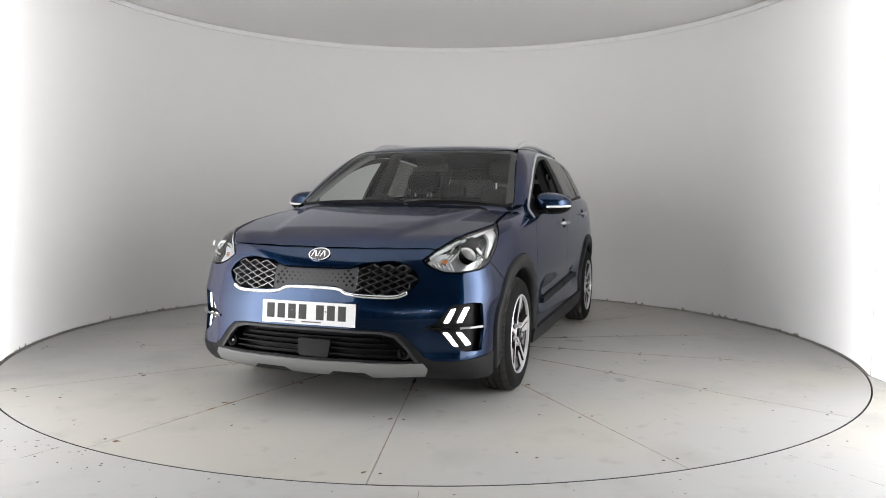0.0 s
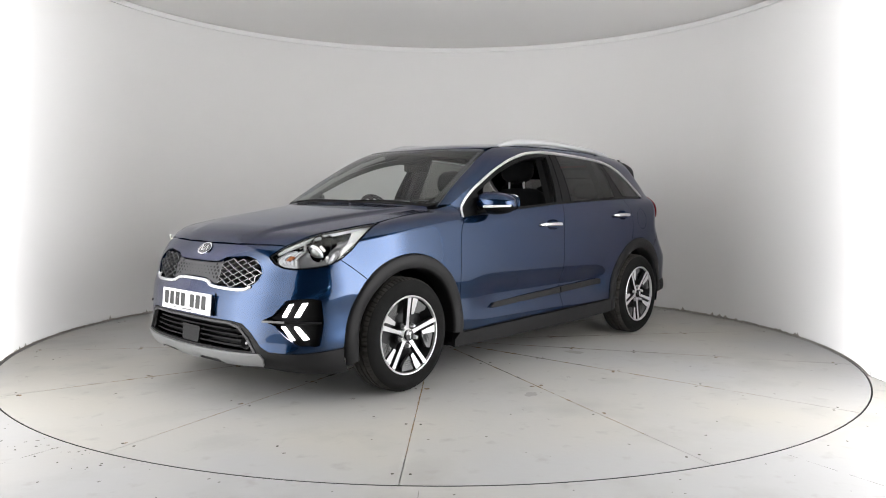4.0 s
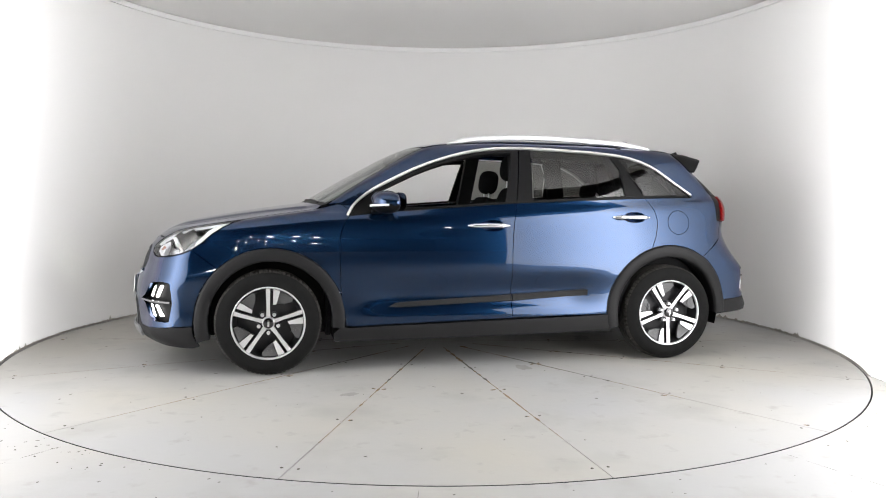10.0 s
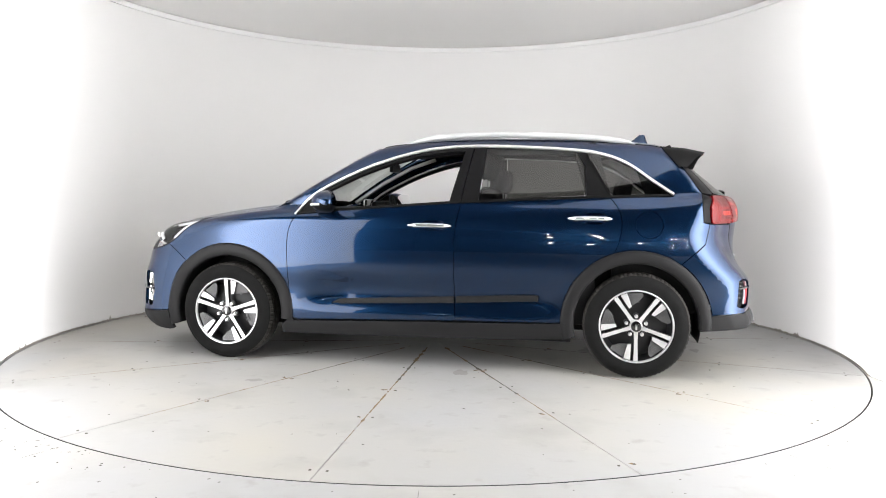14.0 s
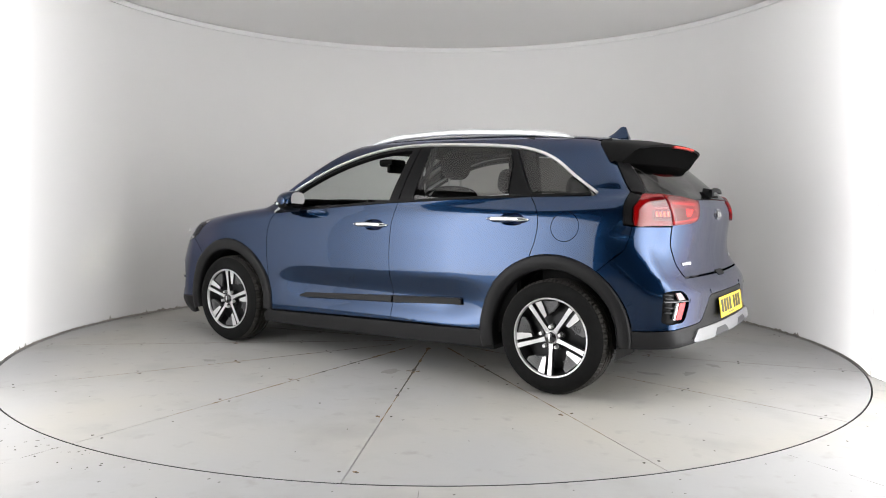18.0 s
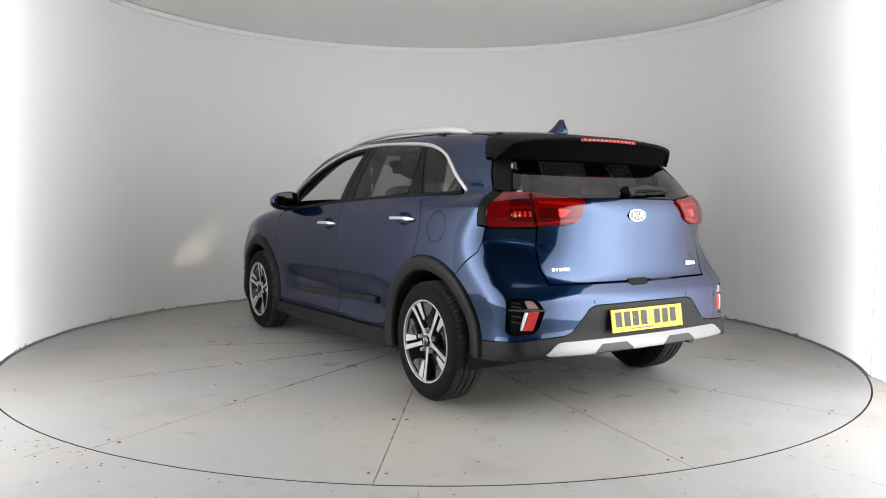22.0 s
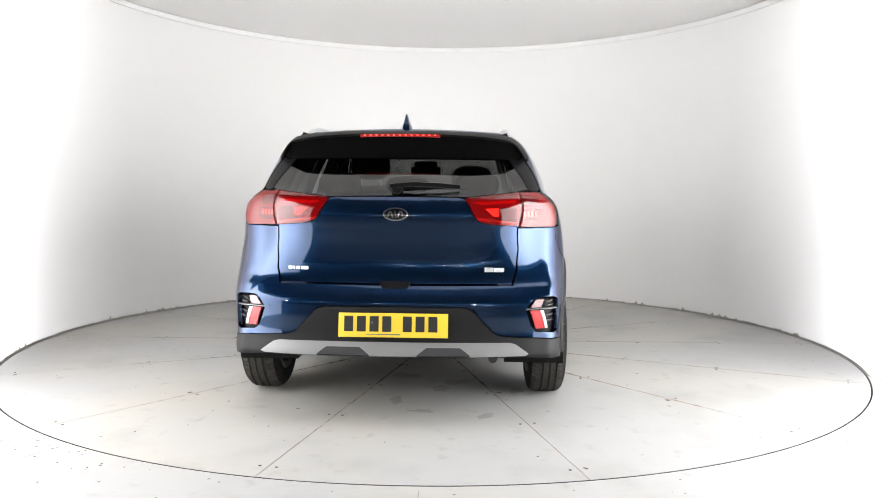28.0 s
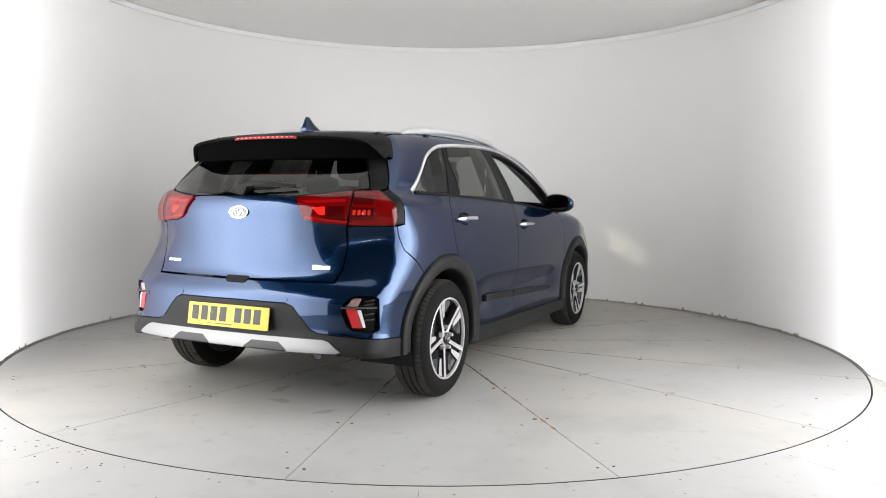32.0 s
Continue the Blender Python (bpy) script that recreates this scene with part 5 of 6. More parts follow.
for j in range(6):
    z = 0.645 + 0.018 * j
    for y in np.arange(-0.231, 0.24, 0.033):
        yy = y + (0.0165 if j % 2 else 0)
        sz = 0.0028 + 0.0105 * (abs(yy) / 0.23) ** 2
        hi, lo = (0.737, 0.664) if abs(yy) < 0.15 else (0.745, 0.640)
        if abs(yy) > 0.224 or not lo + sz < z < hi - sz:
            continue
        q = [(yy - sz, z), (yy, z - sz * 0.8), (yy + sz, z), (yy, z + sz * 0.8)]
        panel("dimple", "front", back_to("front", on("face", q, lower_body)) * SCALE["front"], BLACK, grille_plate, f=lower_body, proud=-0.0112, step=0.01, gap=0, lip=0.001)
chrome_bottom = [(-0.495, 0.632), (-0.46, 0.615), (-0.40, 0.609), (-0.25, 0.612), (-0.185, 0.621), (-0.125, 0.641), (0.125, 0.641), (0.185, 0.621), (0.25, 0.612), (0.40, 0.609), (0.46, 0.615), (0.495, 0.632)]
v, f = ribbon(smooth_line(chrome_bottom, 4), 0.021, -0.008, 0.007)
mesh_ob("grille_chrome", v, f, CHROME, car, "bright strip under the grille")


def plate(x0, x1, z0, z1, mat, sign):
    """A number plate: its sheet, and plain bars instead of its characters."""
    tilt = math.atan2(x0 - x1, z1 - z0)
    m = Matrix.Translation(((x0 + x1) / 2, 0, (z0 + z1) / 2)) @ Matrix.Rotation(-tilt, 4, "Y")
    sheet_ob = part("number_plate", box(0, 0, 0, 0.006, 0.524, 0.115, 0.002), mat, car, "plain-lettered " + ("white" if sign > 0 else "yellow") + " number plate", at=m)
    x = 0.0035 * sign
    y = -0.213 * sign
    for i in range(7):
        part("character_bar", box(x, y, 0.006, 0.002, 0.043, 0.074), INK, sheet_ob)
        y += (0.061 if i != 3 else 0.098) * sign
    part("maker_line", box(x, 0.02, -0.044, 0.002, 0.11, 0.006), GREYINK, sheet_ob)
    part("maker_line", box(x, -0.10 * sign, -0.044, 0.002, 0.06, 0.004), GREYINK, sheet_ob)
    for y in (-0.09, 0.10):
        part("fixing_screw", cyl((x, y, 0.012), 0.004, 0.004, 0.004, "X", 12), GREYINK, sheet_ob)


plate(2.228, 2.219, 0.460, 0.574, PLATEWHITE, 1)
plate(-2.122, -2.104, 0.433, 0.547, PLATEYELLOW, -1)
panel("plate_backing", "front", loop("front", "f", both_ways([(0.0, 0.58), (0.262, 0.58), (0.262, 0.456), (0.0, 0.456)]), r=0.006), PAINT, car, f=lower_body, proud=0.006, step=0.05, gap=0)

# lower grille
panel("lower_grille", "front", loop("front", "f", both_ways([(a * 1.01, 0.365 + (b - 0.365) * 1.05) for a, b in LOWGRILLE])), BLACK, car, f=lower_body, proud=-0.07, step=0.03, gap=0, lip=-0.07, label="black lower air intake")
for k, z in enumerate((0.322, 0.348, 0.374, 0.400)):
    hw = 0.52 - 0.036 * k * 1.3
    v, f = ribbon(np.stack([np.linspace(-hw, hw, 30), np.full(30, z)], 1), 0.010, -0.055, -0.018)
    mesh_ob("grille_slat", v, f, BLACK, car, smooth=False)
panel("grille_frame", "front", dense(loop("front", "f", both_ways([(0.0, 0.442), (0.39, 0.440), (0.458, 0.424), (0.512, 0.368), (0.565, 0.296), (0.549, 0.294), (0.50, 0.362), (0.448, 0.413), (0.38, 0.429), (0.0, 0.431)]), r=0), 0.02), CLADLIGHT, car, f=lower_body, proud=0.006, step=0.02, gap=0, label="grey surround of the lower intake")
rad = loop("front", "f", [(-0.062, 0.30), (0.105, 0.297), (0.115, 0.385), (-0.068, 0.388)], r=0.012)
panel("radar_cover", "front", rad, CLAD, car, f=lower_body, proud=-0.012, step=0.03, gap=0, label="flat black radar cover")
for s in (1, -1):
    c = on("face", [(0.495 * s, 0.338)], lower_body)[0]
    n = normal(np.array([c]), lower_body)[0]
    at = Matrix.Translation(c - n * 0.02) @ Vector(n).to_track_quat("Y", "Z").to_matrix().to_4x4()
    fog = part("sensor_ring", lathe([(0.020, -0.02), (0.030, 0.0), (0.034, 0.012), (0.032, 0.016), (0.024, 0.012), (0.016, 0.004), (0.0, 0.006)], 28), BLACK, car, "round black fog lamp blank", at=at)
    part("sensor_lens", lathe([(0.0, 0.012), (0.008, 0.011), (0.013, 0.006)], 20), GLOSSBLACK, fog)

# head lamps
HL_TOP = [("f", 0.552, 0.790), ("f", 0.572, 0.812), ("f", 0.596, 0.838)] + T((1.942, 0.628), (1.878, 0.663), (1.80, 0.695), (1.70, 0.722), (1.60, 0.745), (1.503, 0.772))
HL_BOT = [("f", 0.558, 0.780), ("f", 0.60, 0.750), ("f", 0.65, 0.732), ("f", 0.70, 0.727)] + S((1.955, 0.734), (1.91, 0.740), (1.86, 0.752), (1.80, 0.776), (1.73, 0.824), (1.675, 0.875), (1.60, 0.922)) + T((1.545, 0.793))
HL = HL_BOT + T((1.503, 0.777)) + HL_TOP[::-1]
hl_poly = outline("front", HL, lower_body)
LAMP_AT = np.array([math.atan2(0.76, 0.74), 0.842]) * SCALE["front"]
lamp_hole = np.array([LAMP_AT + 0.056 * np.array([math.cos(a), math.sin(a)]) for a in np.linspace(0, 2 * math.pi, 33)[:-1]])
panel("headlamp_housing", "front", hl_poly, LAMPPALE, car, (1, -1), holes=[lamp_hole], f=lower_body, proud=-0.065, step=0.03, gap=0.001, lip=-0.06, label="grey inside of the head lamp, paled for the lens's reflection")
panel("headlamp_rim", "front", hl_poly, BLACK, car, (1, -1), holes=[inset(hl_poly, 0.004)], f=lower_body, proud=-0.001, step=0.03, gap=0.001, lip=0.01, label="thin black edge of the head lamp")
lens = panel("headlamp_lens", "front", hl_poly, LENS, car, (1, -1), f=lower_body, proud=0.0005, step=0.025, gap=0.004, lip=0.01, label="clear head lamp lens")
for ob in lens:
    ob.visible_shadow = False


def lamp_piece(name, anchors, mat, proud, label="", step=0.02, lip=0.015):
    return panel(name, "front", outline("front", anchors, lower_body), mat, car, (1, -1), f=lower_body, proud=proud, step=step, gap=0, lip=lip, label=label)


lamp_piece("lamp_trim", HL_TOP[1:] + T((1.60, 0.764), (1.70, 0.744), (1.80, 0.718), (1.878, 0.686), (1.942, 0.648)) + [("f", 0.606, 0.822), ("f", 0.578, 0.800)], LAMPSILVER, -0.010, "bright upper trim of the head lamp")
lamp_piece("lamp_reflector", [("f", 0.568, 0.790), ("f", 0.605, 0.757), ("f", 0.652, 0.740), ("f", 0.705, 0.735), ("f", 0.680, 0.785), ("f", 0.645, 0.838), ("f", 0.605, 0.832)], LAMPSILVER, -0.034, "silver inner reflector")
for k in range(5):
    y = 0.592 + 0.019 * k
    lamp_piece("reflector_rib", [("f", y, 0.788), ("f", y + 0.009, 0.788), ("f", y + 0.033, 0.816 + 0.004 * k), ("f", y + 0.024, 0.816 + 0.004 * k)], LAMPSILVER, -0.022, step=0.012, lip=0.010)
    lamp_piece("reflector_rib", [("f", y, 0.785), ("f", y + 0.009, 0.785), ("f", y + 0.033, 0.760 - 0.004 * k), ("f", y + 0.024, 0.760 - 0.004 * k)], LAMPSILVER, -0.022, step=0.012, lip=0.010)
lamp_piece("turn_signal", [("f", 0.632, 0.777), ("f", 0.655, 0.775), ("f", 0.664, 0.797), ("f", 0.642, 0.800)], AMBERDARK, -0.019, "amber turn signal bulb", step=0.01)
lamp_piece("daytime_strip", S((1.785, 0.793), (1.725, 0.837), (1.670, 0.882), (1.605, 0.919)) + T((1.565, 0.778), (1.61, 0.766), (1.67, 0.760)) + S((1.735, 0.868), (1.780, 0.820)), DRL, -0.02, "white daytime lamp strip")
for s in (1, -1):
    c, n = np.array([1.878, 0.722, 0.807]), np.array([0.90, 0.03, -0.50])
    if s < 0:
        c, n = c * MIRROR, n * MIRROR
    q = Vector(n).to_track_quat("Y", "Z").to_matrix().to_4x4()
    at = Matrix.Translation(c) @ q
    proj = part("projector", lathe([(0.040, -0.006), (0.048, 0.0), (0.048, 0.012), (0.042, 0.015), (0.038, 0.008), (0.037, -0.006)], 36, closed=True), LAMPSILVER, car, "round projector lamp", at=at)
    # black tube added to narrow the beam, in place of a focusing lens
    part("beam_baffle", lathe([(0.039, -0.007), (0.039, -0.118), (0.0, -0.118)], 32), VOIDBLACK, proj, "black baffle tube added to narrow the beam")
    part("projector_lens", lathe([(0.0, 0.026), (0.015, 0.0245), (0.028, 0.018), (0.038, 0.004)], 32), PALELENS, proj, "bulging lens, pale for its reflection").visible_shadow = False
    part("bulb", cyl((0, -0.110, 0), 0.030, 0.030, 0.004, "Y", 14), BEAM, proj, "glowing lamp")
    for sx, sz in ((1, 1), (1, -1), (-1, 1), (-1, -1)):
        part("lamp_fin", box(0, 0, 0, 0.011, 0.012, 0.036, 0.002, m=Matrix.Translation((0.070 * sx, 0.004, 0.032 * sz)) @ Matrix.Rotation(radians(-32 * sx * sz), 4, "Y")), DRL, proj)

# daytime lamps in the bumper
panel("fog_housing", "front", loop("front", "f", [(0.70 + (a - 0.70) * 1.03, 0.46 + (b - 0.46) * 1.03) for a, b in FOG]), BLACK, car, (1, -1), f=lower_body, proud=-0.042, step=0.03, gap=0, lip=-0.042, label="black daytime lamp housing")
for q in ([(0.674, 0.482), (0.697, 0.482), (0.727, 0.556), (0.705, 0.551)], [(0.736, 0.482), (0.759, 0.482), (0.789, 0.560), (0.766, 0.558)],
          [(0.671, 0.435), (0.694, 0.435), (0.745, 0.364), (0.723, 0.364)], [(0.734, 0.435), (0.757, 0.435), (0.800, 0.370), (0.778, 0.364)]):
    panel("daytime_led", "front", dense(loop("front", "f", q, r=0.004), 0.02), LEDWHITE, car, (1, -1), f=lower_body, proud=-0.026, step=0.02, gap=0, lip=0.003, label="white glowing daytime lamp bar")
v, f = ribbon(np.array([(0.590, 0.459), (0.62, 0.459), (0.66, 0.459), (0.70, 0.459), (0.74, 0.458), (0.78, 0.458), (0.825, 0.457)]), 0.018, -0.02, 0.006)
two("housing_fin", v, f, GLOSSBLACK, "gloss black fin across the lamp housing", smooth=False)

# rear: reflectors, lamps, wiper, writing
panel("reflector_housing", "rear", loop("rear", "b", [(0.72 + (a - 0.72) * 1.03, 0.53 + (b - 0.53) * 1.03) for a, b in REFL]), BLACK, car, (1, -1), f=lower_body, proud=-0.03, step=0.03, gap=0, lip=-0.03, label="black reflector housing")


def tail_piece(name, pts, mat, proud, label="", f=lower_body, r=0.003):
    panel(name, "rear", dense(loop("rear", "b", pts, f=f, r=r), 0.015), mat, car, (1, -1), f=f, proud=proud, step=0.02, gap=0, lip=0.01, label=label)


tail_piece("reverse_lamp", [(0.662, 0.572), (0.715, 0.572), (0.728, 0.615), (0.690, 0.615)], LENSGREY, -0.008, "clear reversing lamp")
tail_piece("reflector", [(0.660, 0.558), (0.708, 0.558), (0.735, 0.468), (0.690, 0.468)], REDLENS2, -0.008, "red reflector")
tail_piece("reflector_trim", [(0.712, 0.556), (0.728, 0.556), (0.752, 0.470), (0.739, 0.470)], LAMPSILVER, -0.010, "silver bar beside the reflector")
for z in (0.60, 0.575, 0.528, 0.50):
    tail_piece("housing_rib", [(0.745, z), (0.79, z + 0.005), (0.79, z + 0.011), (0.745, z + 0.006)], CLADLIGHT, -0.018, r=0)
v, f = ribbon(np.array([(0.640, 0.563), (0.68, 0.565), (0.72, 0.566), (0.76, 0.566), (0.795, 0.566)]), 0.008, -0.02, -0.002, kind="back")
two("housing_fin", v, [t[::-1] for t in f], GUNMETAL, "grey fin across the reflector housing", smooth=False)
tail_piece("tail_glow", [(0.37, 1.078), (0.41, 1.066), (0.585, 1.075), (0.585, 1.088), (0.41, 1.08)], REDLENS2, 0.0055, "bright red lamp line", f=shell)
tail_piece("tail_glow", [(0.435, 1.045), (0.50, 1.05), (0.50, 1.01), (0.475, 1.01)], REDGLOW, 0.0062, "lit red lamp patch", f=shell)
for y in (0.622, 0.642, 0.662, 0.682):
    tail_piece("amber_cell", [(y, 1.010), (y + 0.012, 1.010), (y + 0.012, 1.036), (y, 1.036)], AMBER, 0.0078, f=shell)
tail_piece("lamp_shade", [(0.614, 1.062), (0.70, 1.060), (0.70, 1.108), (0.614, 1.116)], DARKRED, 0.0068, "dark red upper lamp field", f=shell)
tail_piece("lamp_shade", [(0.44, 1.094), (0.59, 1.100), (0.59, 1.113), (0.46, 1.103)], DARKRED, 0.0052, "dark red upper lamp field", f=shell)
tail_piece("lamp_field", [(0.43, 1.036), (0.50, 1.053), (0.588, 1.053), (0.588, 0.985), (0.50, 0.985)], DARKRED, 0.0045, "dark inner field of the lamp", f=shell)
tail_piece("lamp_field", [(0.612, 1.048), (0.712, 1.046), (0.712, 0.990), (0.612, 0.985)], DARKRED, 0.0066, "dark inner field of the lamp", f=shell)
tail_piece("lamp_line", [(0.39, 1.004), (0.60, 0.980), (0.60, 0.973), (0.40, 0.992)], REDLENS2, 0.006, f=shell, r=0)
tail_piece("lamp_line", [(0.345, 1.098), (0.60, 1.128), (0.60, 1.118), (0.348, 1.09)], DARKRED, 0.006, f=shell, r=0)
for y0, y1, z0, z1 in ((0.535, 0.517, 0.742, 0.757), (0.510, 0.503, 0.742, 0.757), (0.495, 0.478, 0.742, 0.757), (0.470, 0.435, 0.742, 0.757), (-0.435, -0.478, 0.738, 0.760), (-0.48, -0.53, 0.738, 0.757)):
    panel("lettering_bar", "rear", dense(loop("rear", "b", [(y0, z0), (y1, z0), (y1, z1), (y0, z1)], f=shell, r=0.002), 0.02), SATIN, car, proud=0.004, step=0.02, gap=0, lip=0.004, label="bright plain bar of lettering")
panel("tailgate_grip", "rear", dense(loop("rear", "b", [(-0.075, 0.690), (0.075, 0.690), (0.062, 0.658), (-0.062, 0.658)]), 0.02), BLACK, car, f=lower_body, proud=0.003, step=0.02, gap=0, label="dark tailgate grip recess")
for y in (0.34, -0.34, 0.62, -0.62):
    panel("parking_sensor", "rear", ellipse_on("rear", "b", y, 0.592 if abs(y) < 0.5 else 0.565, 0.011, 0.011, 20, lower_body), PAINT, car, f=lower_body, proud=0.002, step=0.02, gap=0, lip=0.006)
tail_piece("skid_inset", [(0.11, 0.347), (0.37, 0.347), (0.32, 0.380), (0.16, 0.380)], CLADLIGHT, 0.0135, "dark grey inset of the skid plate")
wx = float(on("back", [(0.0, 1.142)])[0, 0])
wiper = part("rear_wiper", lathe([(0.0, -0.046), (0.020, -0.044), (0.027, -0.030), (0.033, 0.012)], 24, "X"), BLACK, car, "black rear wiper", at=pose(wx, 0.0, 1.142))
part("wiper_arm", sweep([(-0.036, 0.03, 0.012), (-0.040, -0.08, 0.024), (-0.026, -0.2, 0.020), (-0.010, -0.31, 0.010)], [(-0.010, -0.012), (0.010, -0.010), (0.008, 0.010), (-0.008, 0.012)]), BLACK, wiper)
part("wiper_blade", sweep([(-0.006, 0.03, 0.002), (-0.002, -0.1, 0.003), (0.016, -0.25, 0.003), (0.034, -0.345, 0.000)], [(-0.005, -0.005), (0.005, -0.005), (0.003, 0.006), (-0.003, 0.006)]), BLACK, wiper)

# screen wipers and cowl
cowl = T((1.115, 0.0), (1.105, 0.25), (1.07, 0.5), (1.02, 0.70), (0.985, 0.735), (0.955, 0.728), (0.995, 0.695), (1.045, 0.5), (1.078, 0.25), (1.09, 0.0))
panel("cowl", "roll", full("roll", cowl), BLACK, car, step=0.04, gap=0, proud=0.001, label="black cowl panel under the windscreen")
for y0, y1 in ((0.05, -0.58), (0.60, 0.08)):
    pts = []
    for t in np.linspace(0, 1, 9):
        y = y0 + (y1 - y0) * t
        p = on("top", [(1.092 - 0.17 * (y * y) - 0.008 * math.sin(math.pi * t), y)])[0]
        pts.append((p[0], p[1], p[2] + 0.001))
    part("screen_wiper", sweep(pts, [(-0.008, -0.006), (0.008, -0.006), (0.005, 0.008), (-0.005, 0.008)]), BLACK, car, "black windscreen wiper")

# ---- cabin ----
panel("headlining", "roll", full("roll", T((0.36, 0.0), (0.34, 0.3), (0.29, 0.55), (-0.6, 0.565), (-1.45, 0.55), (-1.5, 0.3), (-1.5, 0.0))), LINING, car, step=0.08, gap=0, proud=-0.035, lip=0.0, label="dark grey headlining")
dash = bmesh.new()
prof = [(1.00, 0.55), (1.00, 1.02), (0.86, 1.035), (0.66, 1.03), (0.57, 1.0), (0.55, 0.93), (0.60, 0.85), (0.62, 0.55)]
rows = [[dash.verts.new((x - 0.10 * (abs(y) / 0.7) ** 2, y, z - 0.01 * (abs(y) / 0.7) ** 2)) for x, z in prof] for y in np.linspace(-0.72, 0.72, 15)]
for a, b in zip(rows, rows[1:]):
    for j in range(len(prof)):
        dash.faces.new((a[j], a[(j + 1) % len(prof)], b[(j + 1) % len(prof)], b[j]))
dash.faces.new(rows[0])
dash.faces.new(rows[-1][::-1])
part("dashboard", dash, TRIM, car, "dark grey moulded dashboard")
part("binnacle", box(0.60, -0.37, 1.045, 0.16, 0.34, 0.07, 0.03), TRIM, car, "dark instrument binnacle")
part("screen_display", box(0.60, 0.0, 1.03, 0.03, 0.26, 0.12, 0.01), GLOSSBLACK, car, "black dashboard display")
st = Matrix.Translation((0.44, -0.37, 0.945)) @ Matrix.Rotation(radians(-66), 4, "Y")
wheel_ring = part("steering_wheel", lathe([(0.185 + 0.016 * math.cos(a), 0.014 * math.sin(a)) for a in np.linspace(0, 2 * math.pi, 13)[:-1]], 48, "Z", closed=True), TRIM, car, "dark leather steering wheel", at=st)
part("steering_hub", box(0, 0, -0.01, 0.15, 0.15, 0.04, 0.018), TRIM, wheel_ring)
for a in (0, 90, 270):
    part("steering_spoke", box(0, 0, 0, 0.12, 0.035, 0.018, 0.005, m=Matrix.Rotation(radians(a + 90), 4, "Z") @ Matrix.Translation((0.12, 0, -0.005))), TRIM, wheel_ring)
part("interior_mirror", box(0.40, 0.0, 1.325, 0.03, 0.24, 0.065, 0.014), BLACK, car, "black interior mirror")
part("camera_pod", box(0.45, 0.0, 1.372, 0.13, 0.19, 0.06, 0.025), BLACK, car, "black camera pod behind the windscreen")


def cushion(name, cx, cy, cz, sx, sy, sz, lean=0.0, mat=FABRIC, label="", parent=None):
    bm = bmesh.new()
    bmesh.ops.create_uvsphere(bm, u_segments=28, v_segments=18, radius=1.0)
    power = 0.72 if sz < 0.3 and sy < 0.4 else 0.38
    for v in bm.verts:
        v.co = [math.copysign(abs(k) ** power, k) * d / 2 for k, d in zip(v.co, (sx, sy, sz))]
    return part(name, bm, mat, parent or car, label, smooth=60, at=Matrix.Translation((cx, cy, cz)) @ Matrix.Rotation(radians(lean), 4, "Y"))


for y in (0.37, -0.37):
    cushion("front_seat", 0.05, y, 0.50, 0.52, 0.50, 0.18, 0, label="dark cloth front seat")
    up = 0.07 if y > 0 else 0.0
    cushion("seat_back", -0.30, y, 0.80 + up / 2, 0.15, 0.48, 0.64 + up, -16, label="dark cloth seat back")
    cushion("headrest", -0.40 + up * 0.5, y * (1 - up), 1.235 + up * 1.25, 0.13, 0.28, 0.19, -8, label="dark cloth headrest")
    # posts coloured white to stand for the gleam of their metal
    for dy in (0.07, -0.07):
        part("headrest_post", cyl((-0.385 + up * 0.4, y * (1 - up) + dy, 1.11 + up), 0.007, 0.007, 0.14 + up, "Z", 10), PLATEWHITE, car)
cushion("rear_seat", -0.85, 0, 0.52, 0.50, 1.25, 0.20, 0, label="dark cloth rear bench")
cushion("rear_seat_back", -1.16, 0, 0.82, 0.14, 1.25, 0.62, -20, label="dark cloth rear seat back")
for y in (0.40, 0.0, -0.40):
    cushion("headrest", -1.29, y, 1.175, 0.09, 0.25, 0.14 if y else 0.10, -10, label="dark cloth rear headrest")
part("load_cover", box(-1.62, 0, 1.02, 0.62, 1.18, 0.02, 0.005), TRIM, car, "dark load cover")
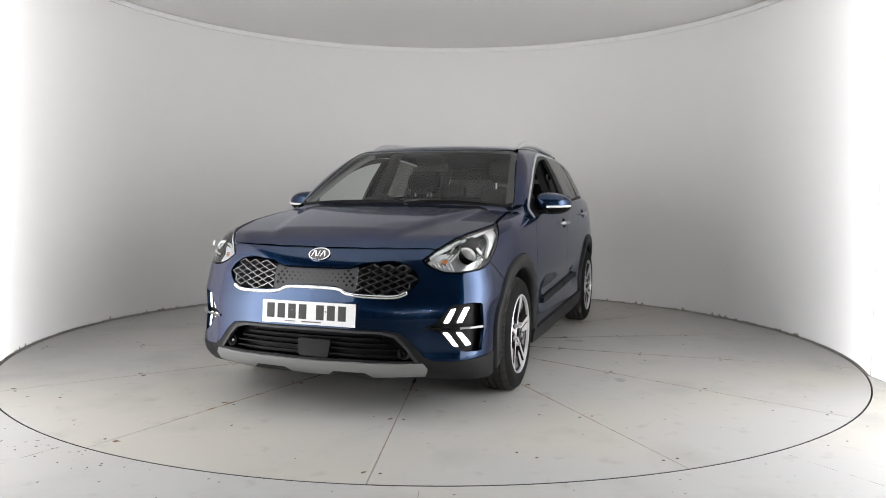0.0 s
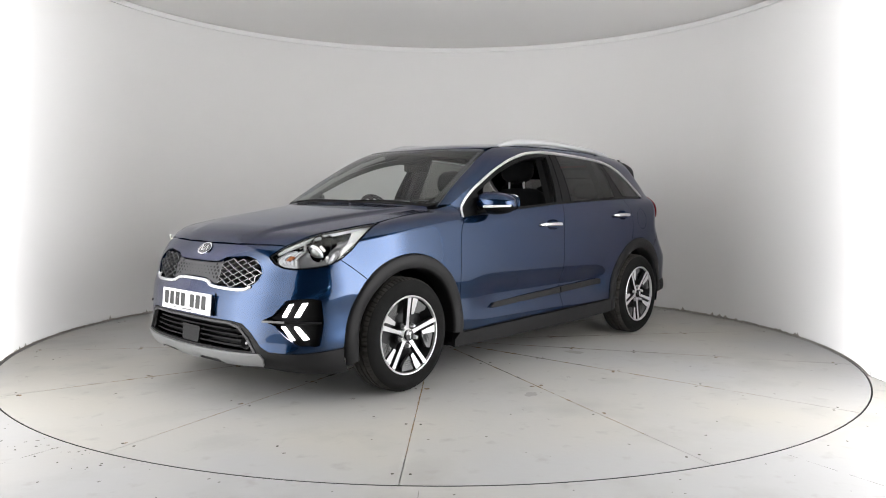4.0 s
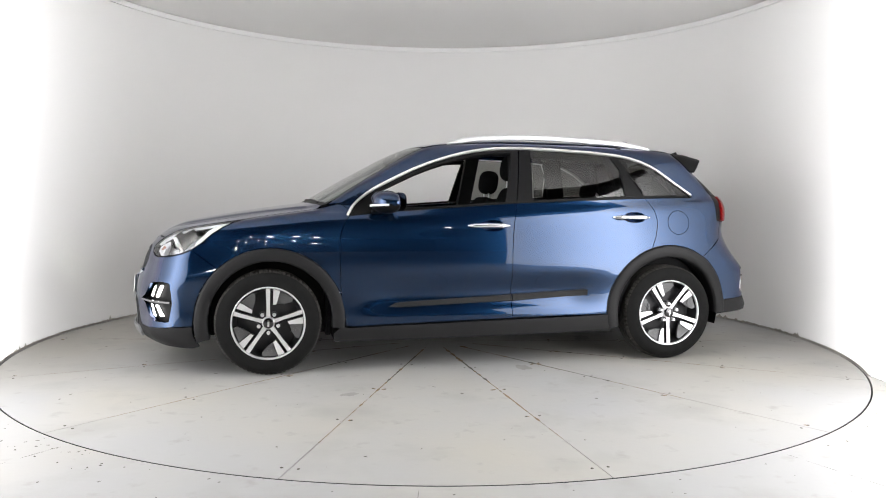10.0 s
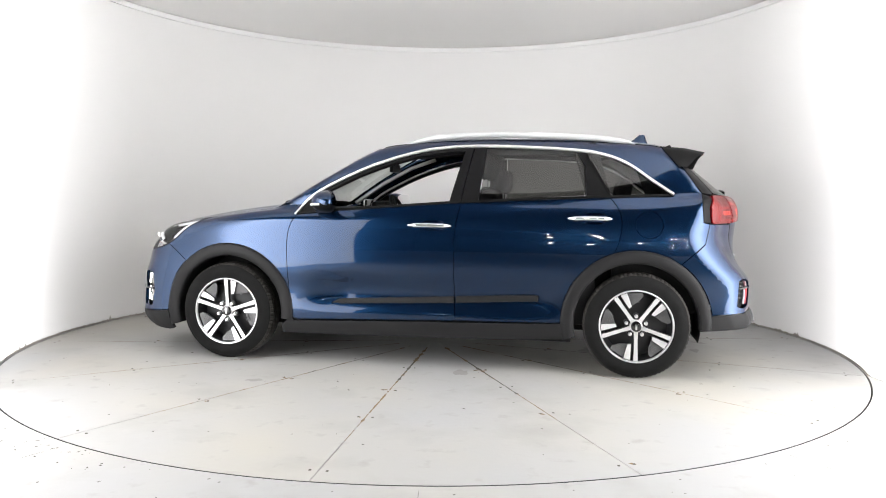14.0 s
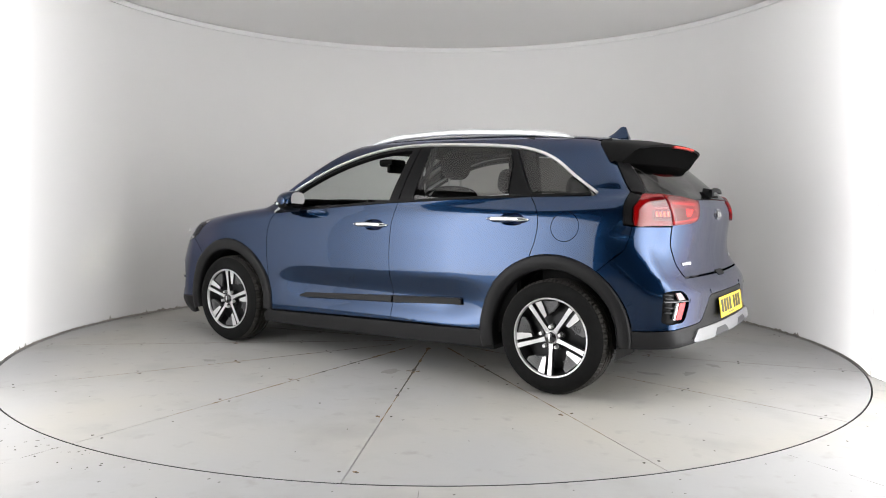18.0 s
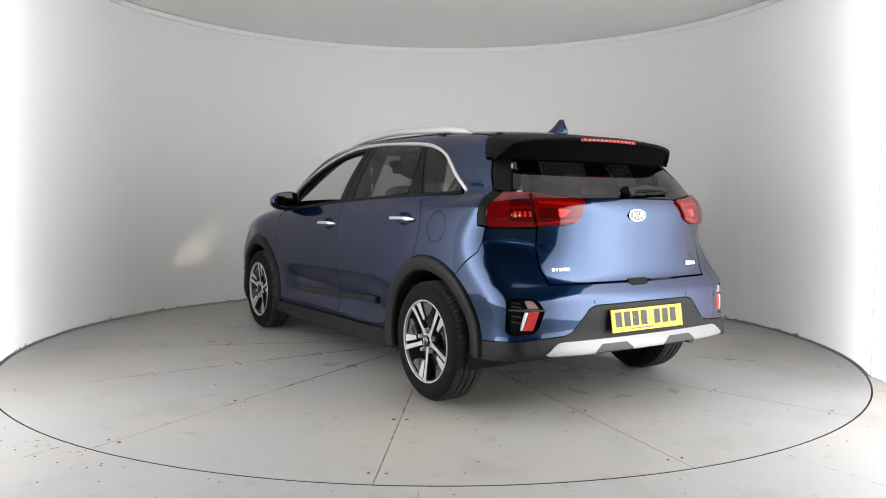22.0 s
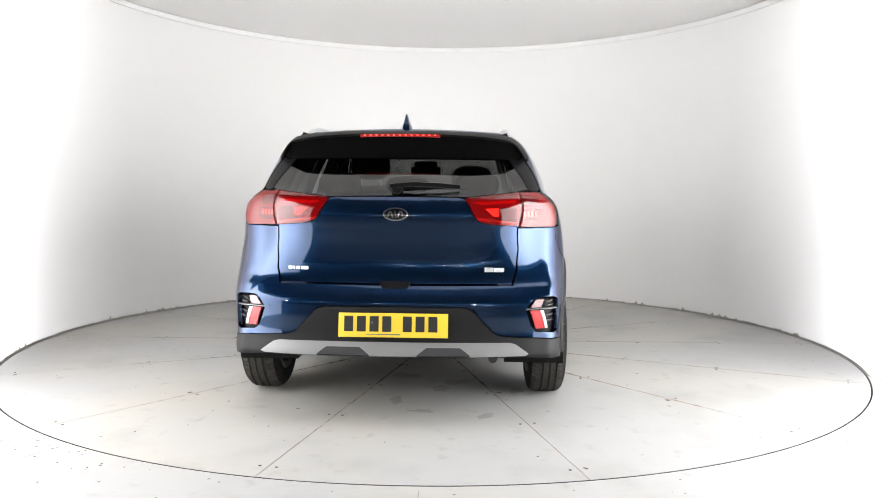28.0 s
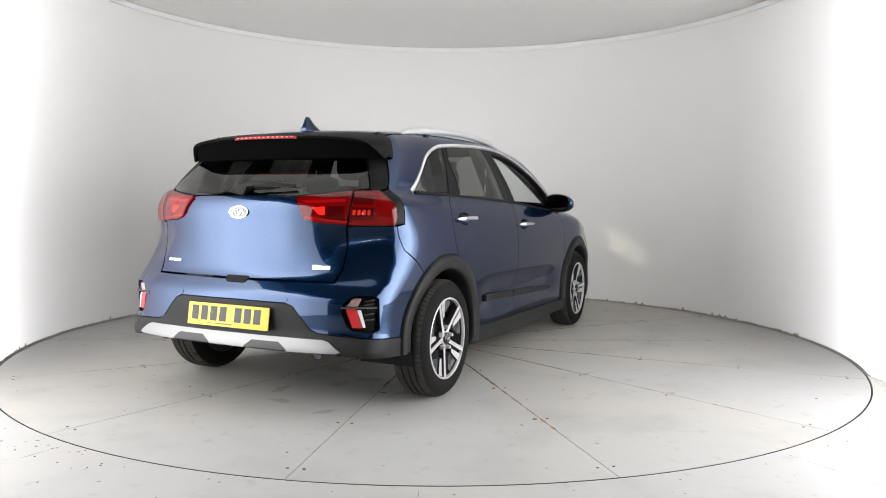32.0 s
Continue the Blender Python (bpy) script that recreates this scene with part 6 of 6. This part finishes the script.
part("load_wall", box(-1.30, 0, 0.62, 0.03, 1.3, 0.75), TRIM, car)
for s in (1, -1):
    part("door_card", box(-0.12, 0.775 * s, 0.67, 1.95, 0.05, 0.72, 0.01), TRIM, car, "dark inner door trim")
    part("quarter_card", box(-1.5, 0.665 * s, 0.75, 0.6, 0.05, 0.72, 0.01), TRIM, car, "dark load bay trim")
    for (x0, y0, z0), (x1, y1, z1), w in (((-0.28, 0.755, 1.02), (-0.32, 0.585, 1.46), 0.11), ((-1.13, 0.72, 1.06), (-1.02, 0.585, 1.45), 0.14), ((-1.62, 0.655, 1.06), (-1.48, 0.54, 1.42), 0.16)):
        part("inner_pillar", sweep([(x0, y0 * s, z0), (x1, y1 * s, z1)], [(-0.025, -w / 2), (0.025, -w / 2), (0.025, w / 2), (-0.025, w / 2)], up=(1, 0, 0)), TRIM, car, "dark inner pillar trim")
    part("inner_pillar", sweep([(0.93, 0.715 * s, 1.06), (0.66, 0.645 * s, 1.225), (0.40, 0.59 * s, 1.355), (0.2, 0.565 * s, 1.42)], [(-0.016, -0.012), (0.016, -0.012), (0.016, 0.012), (-0.016, 0.012)]), PILLARGREY, car, "grey windscreen pillar trim")
    part("seat_belt", box(-0.345, 0.69 * s, 1.22, 0.012, 0.012, 0.16, 0.002), PLATEWHITE, car, "pale seat belt guide")

liner = [("b", 0.0, 1.085), ("b", 0.40, 1.07), ("b", 0.62, 1.10), ("b", 0.66, 0.95), ("b", 0.60, 0.72), ("b", 0.0, 0.72)]
panel("tailgate_liner", "rear", full("rear", liner), TRIM, car, step=0.08, gap=0, proud=-0.05, lip=0.0, label="dark inner tailgate trim")


def motions():
    """The turntable and the car on it turn at one speed."""
    rows_table, rows_car = [], []
    for i in range(129):
        t = i * 0.25
        a = radians(TURN_START + TURN_SPEED * t)
        turn = Matrix.Rotation(a, 4, "Z")
        rows_table.append((t, turn))
        rows_car.append((t, turn @ Matrix.Translation((CAR_X, CAR_Y, 0))))
    walk(turntable, rows_table)
    walk(car, rows_car)


motions()
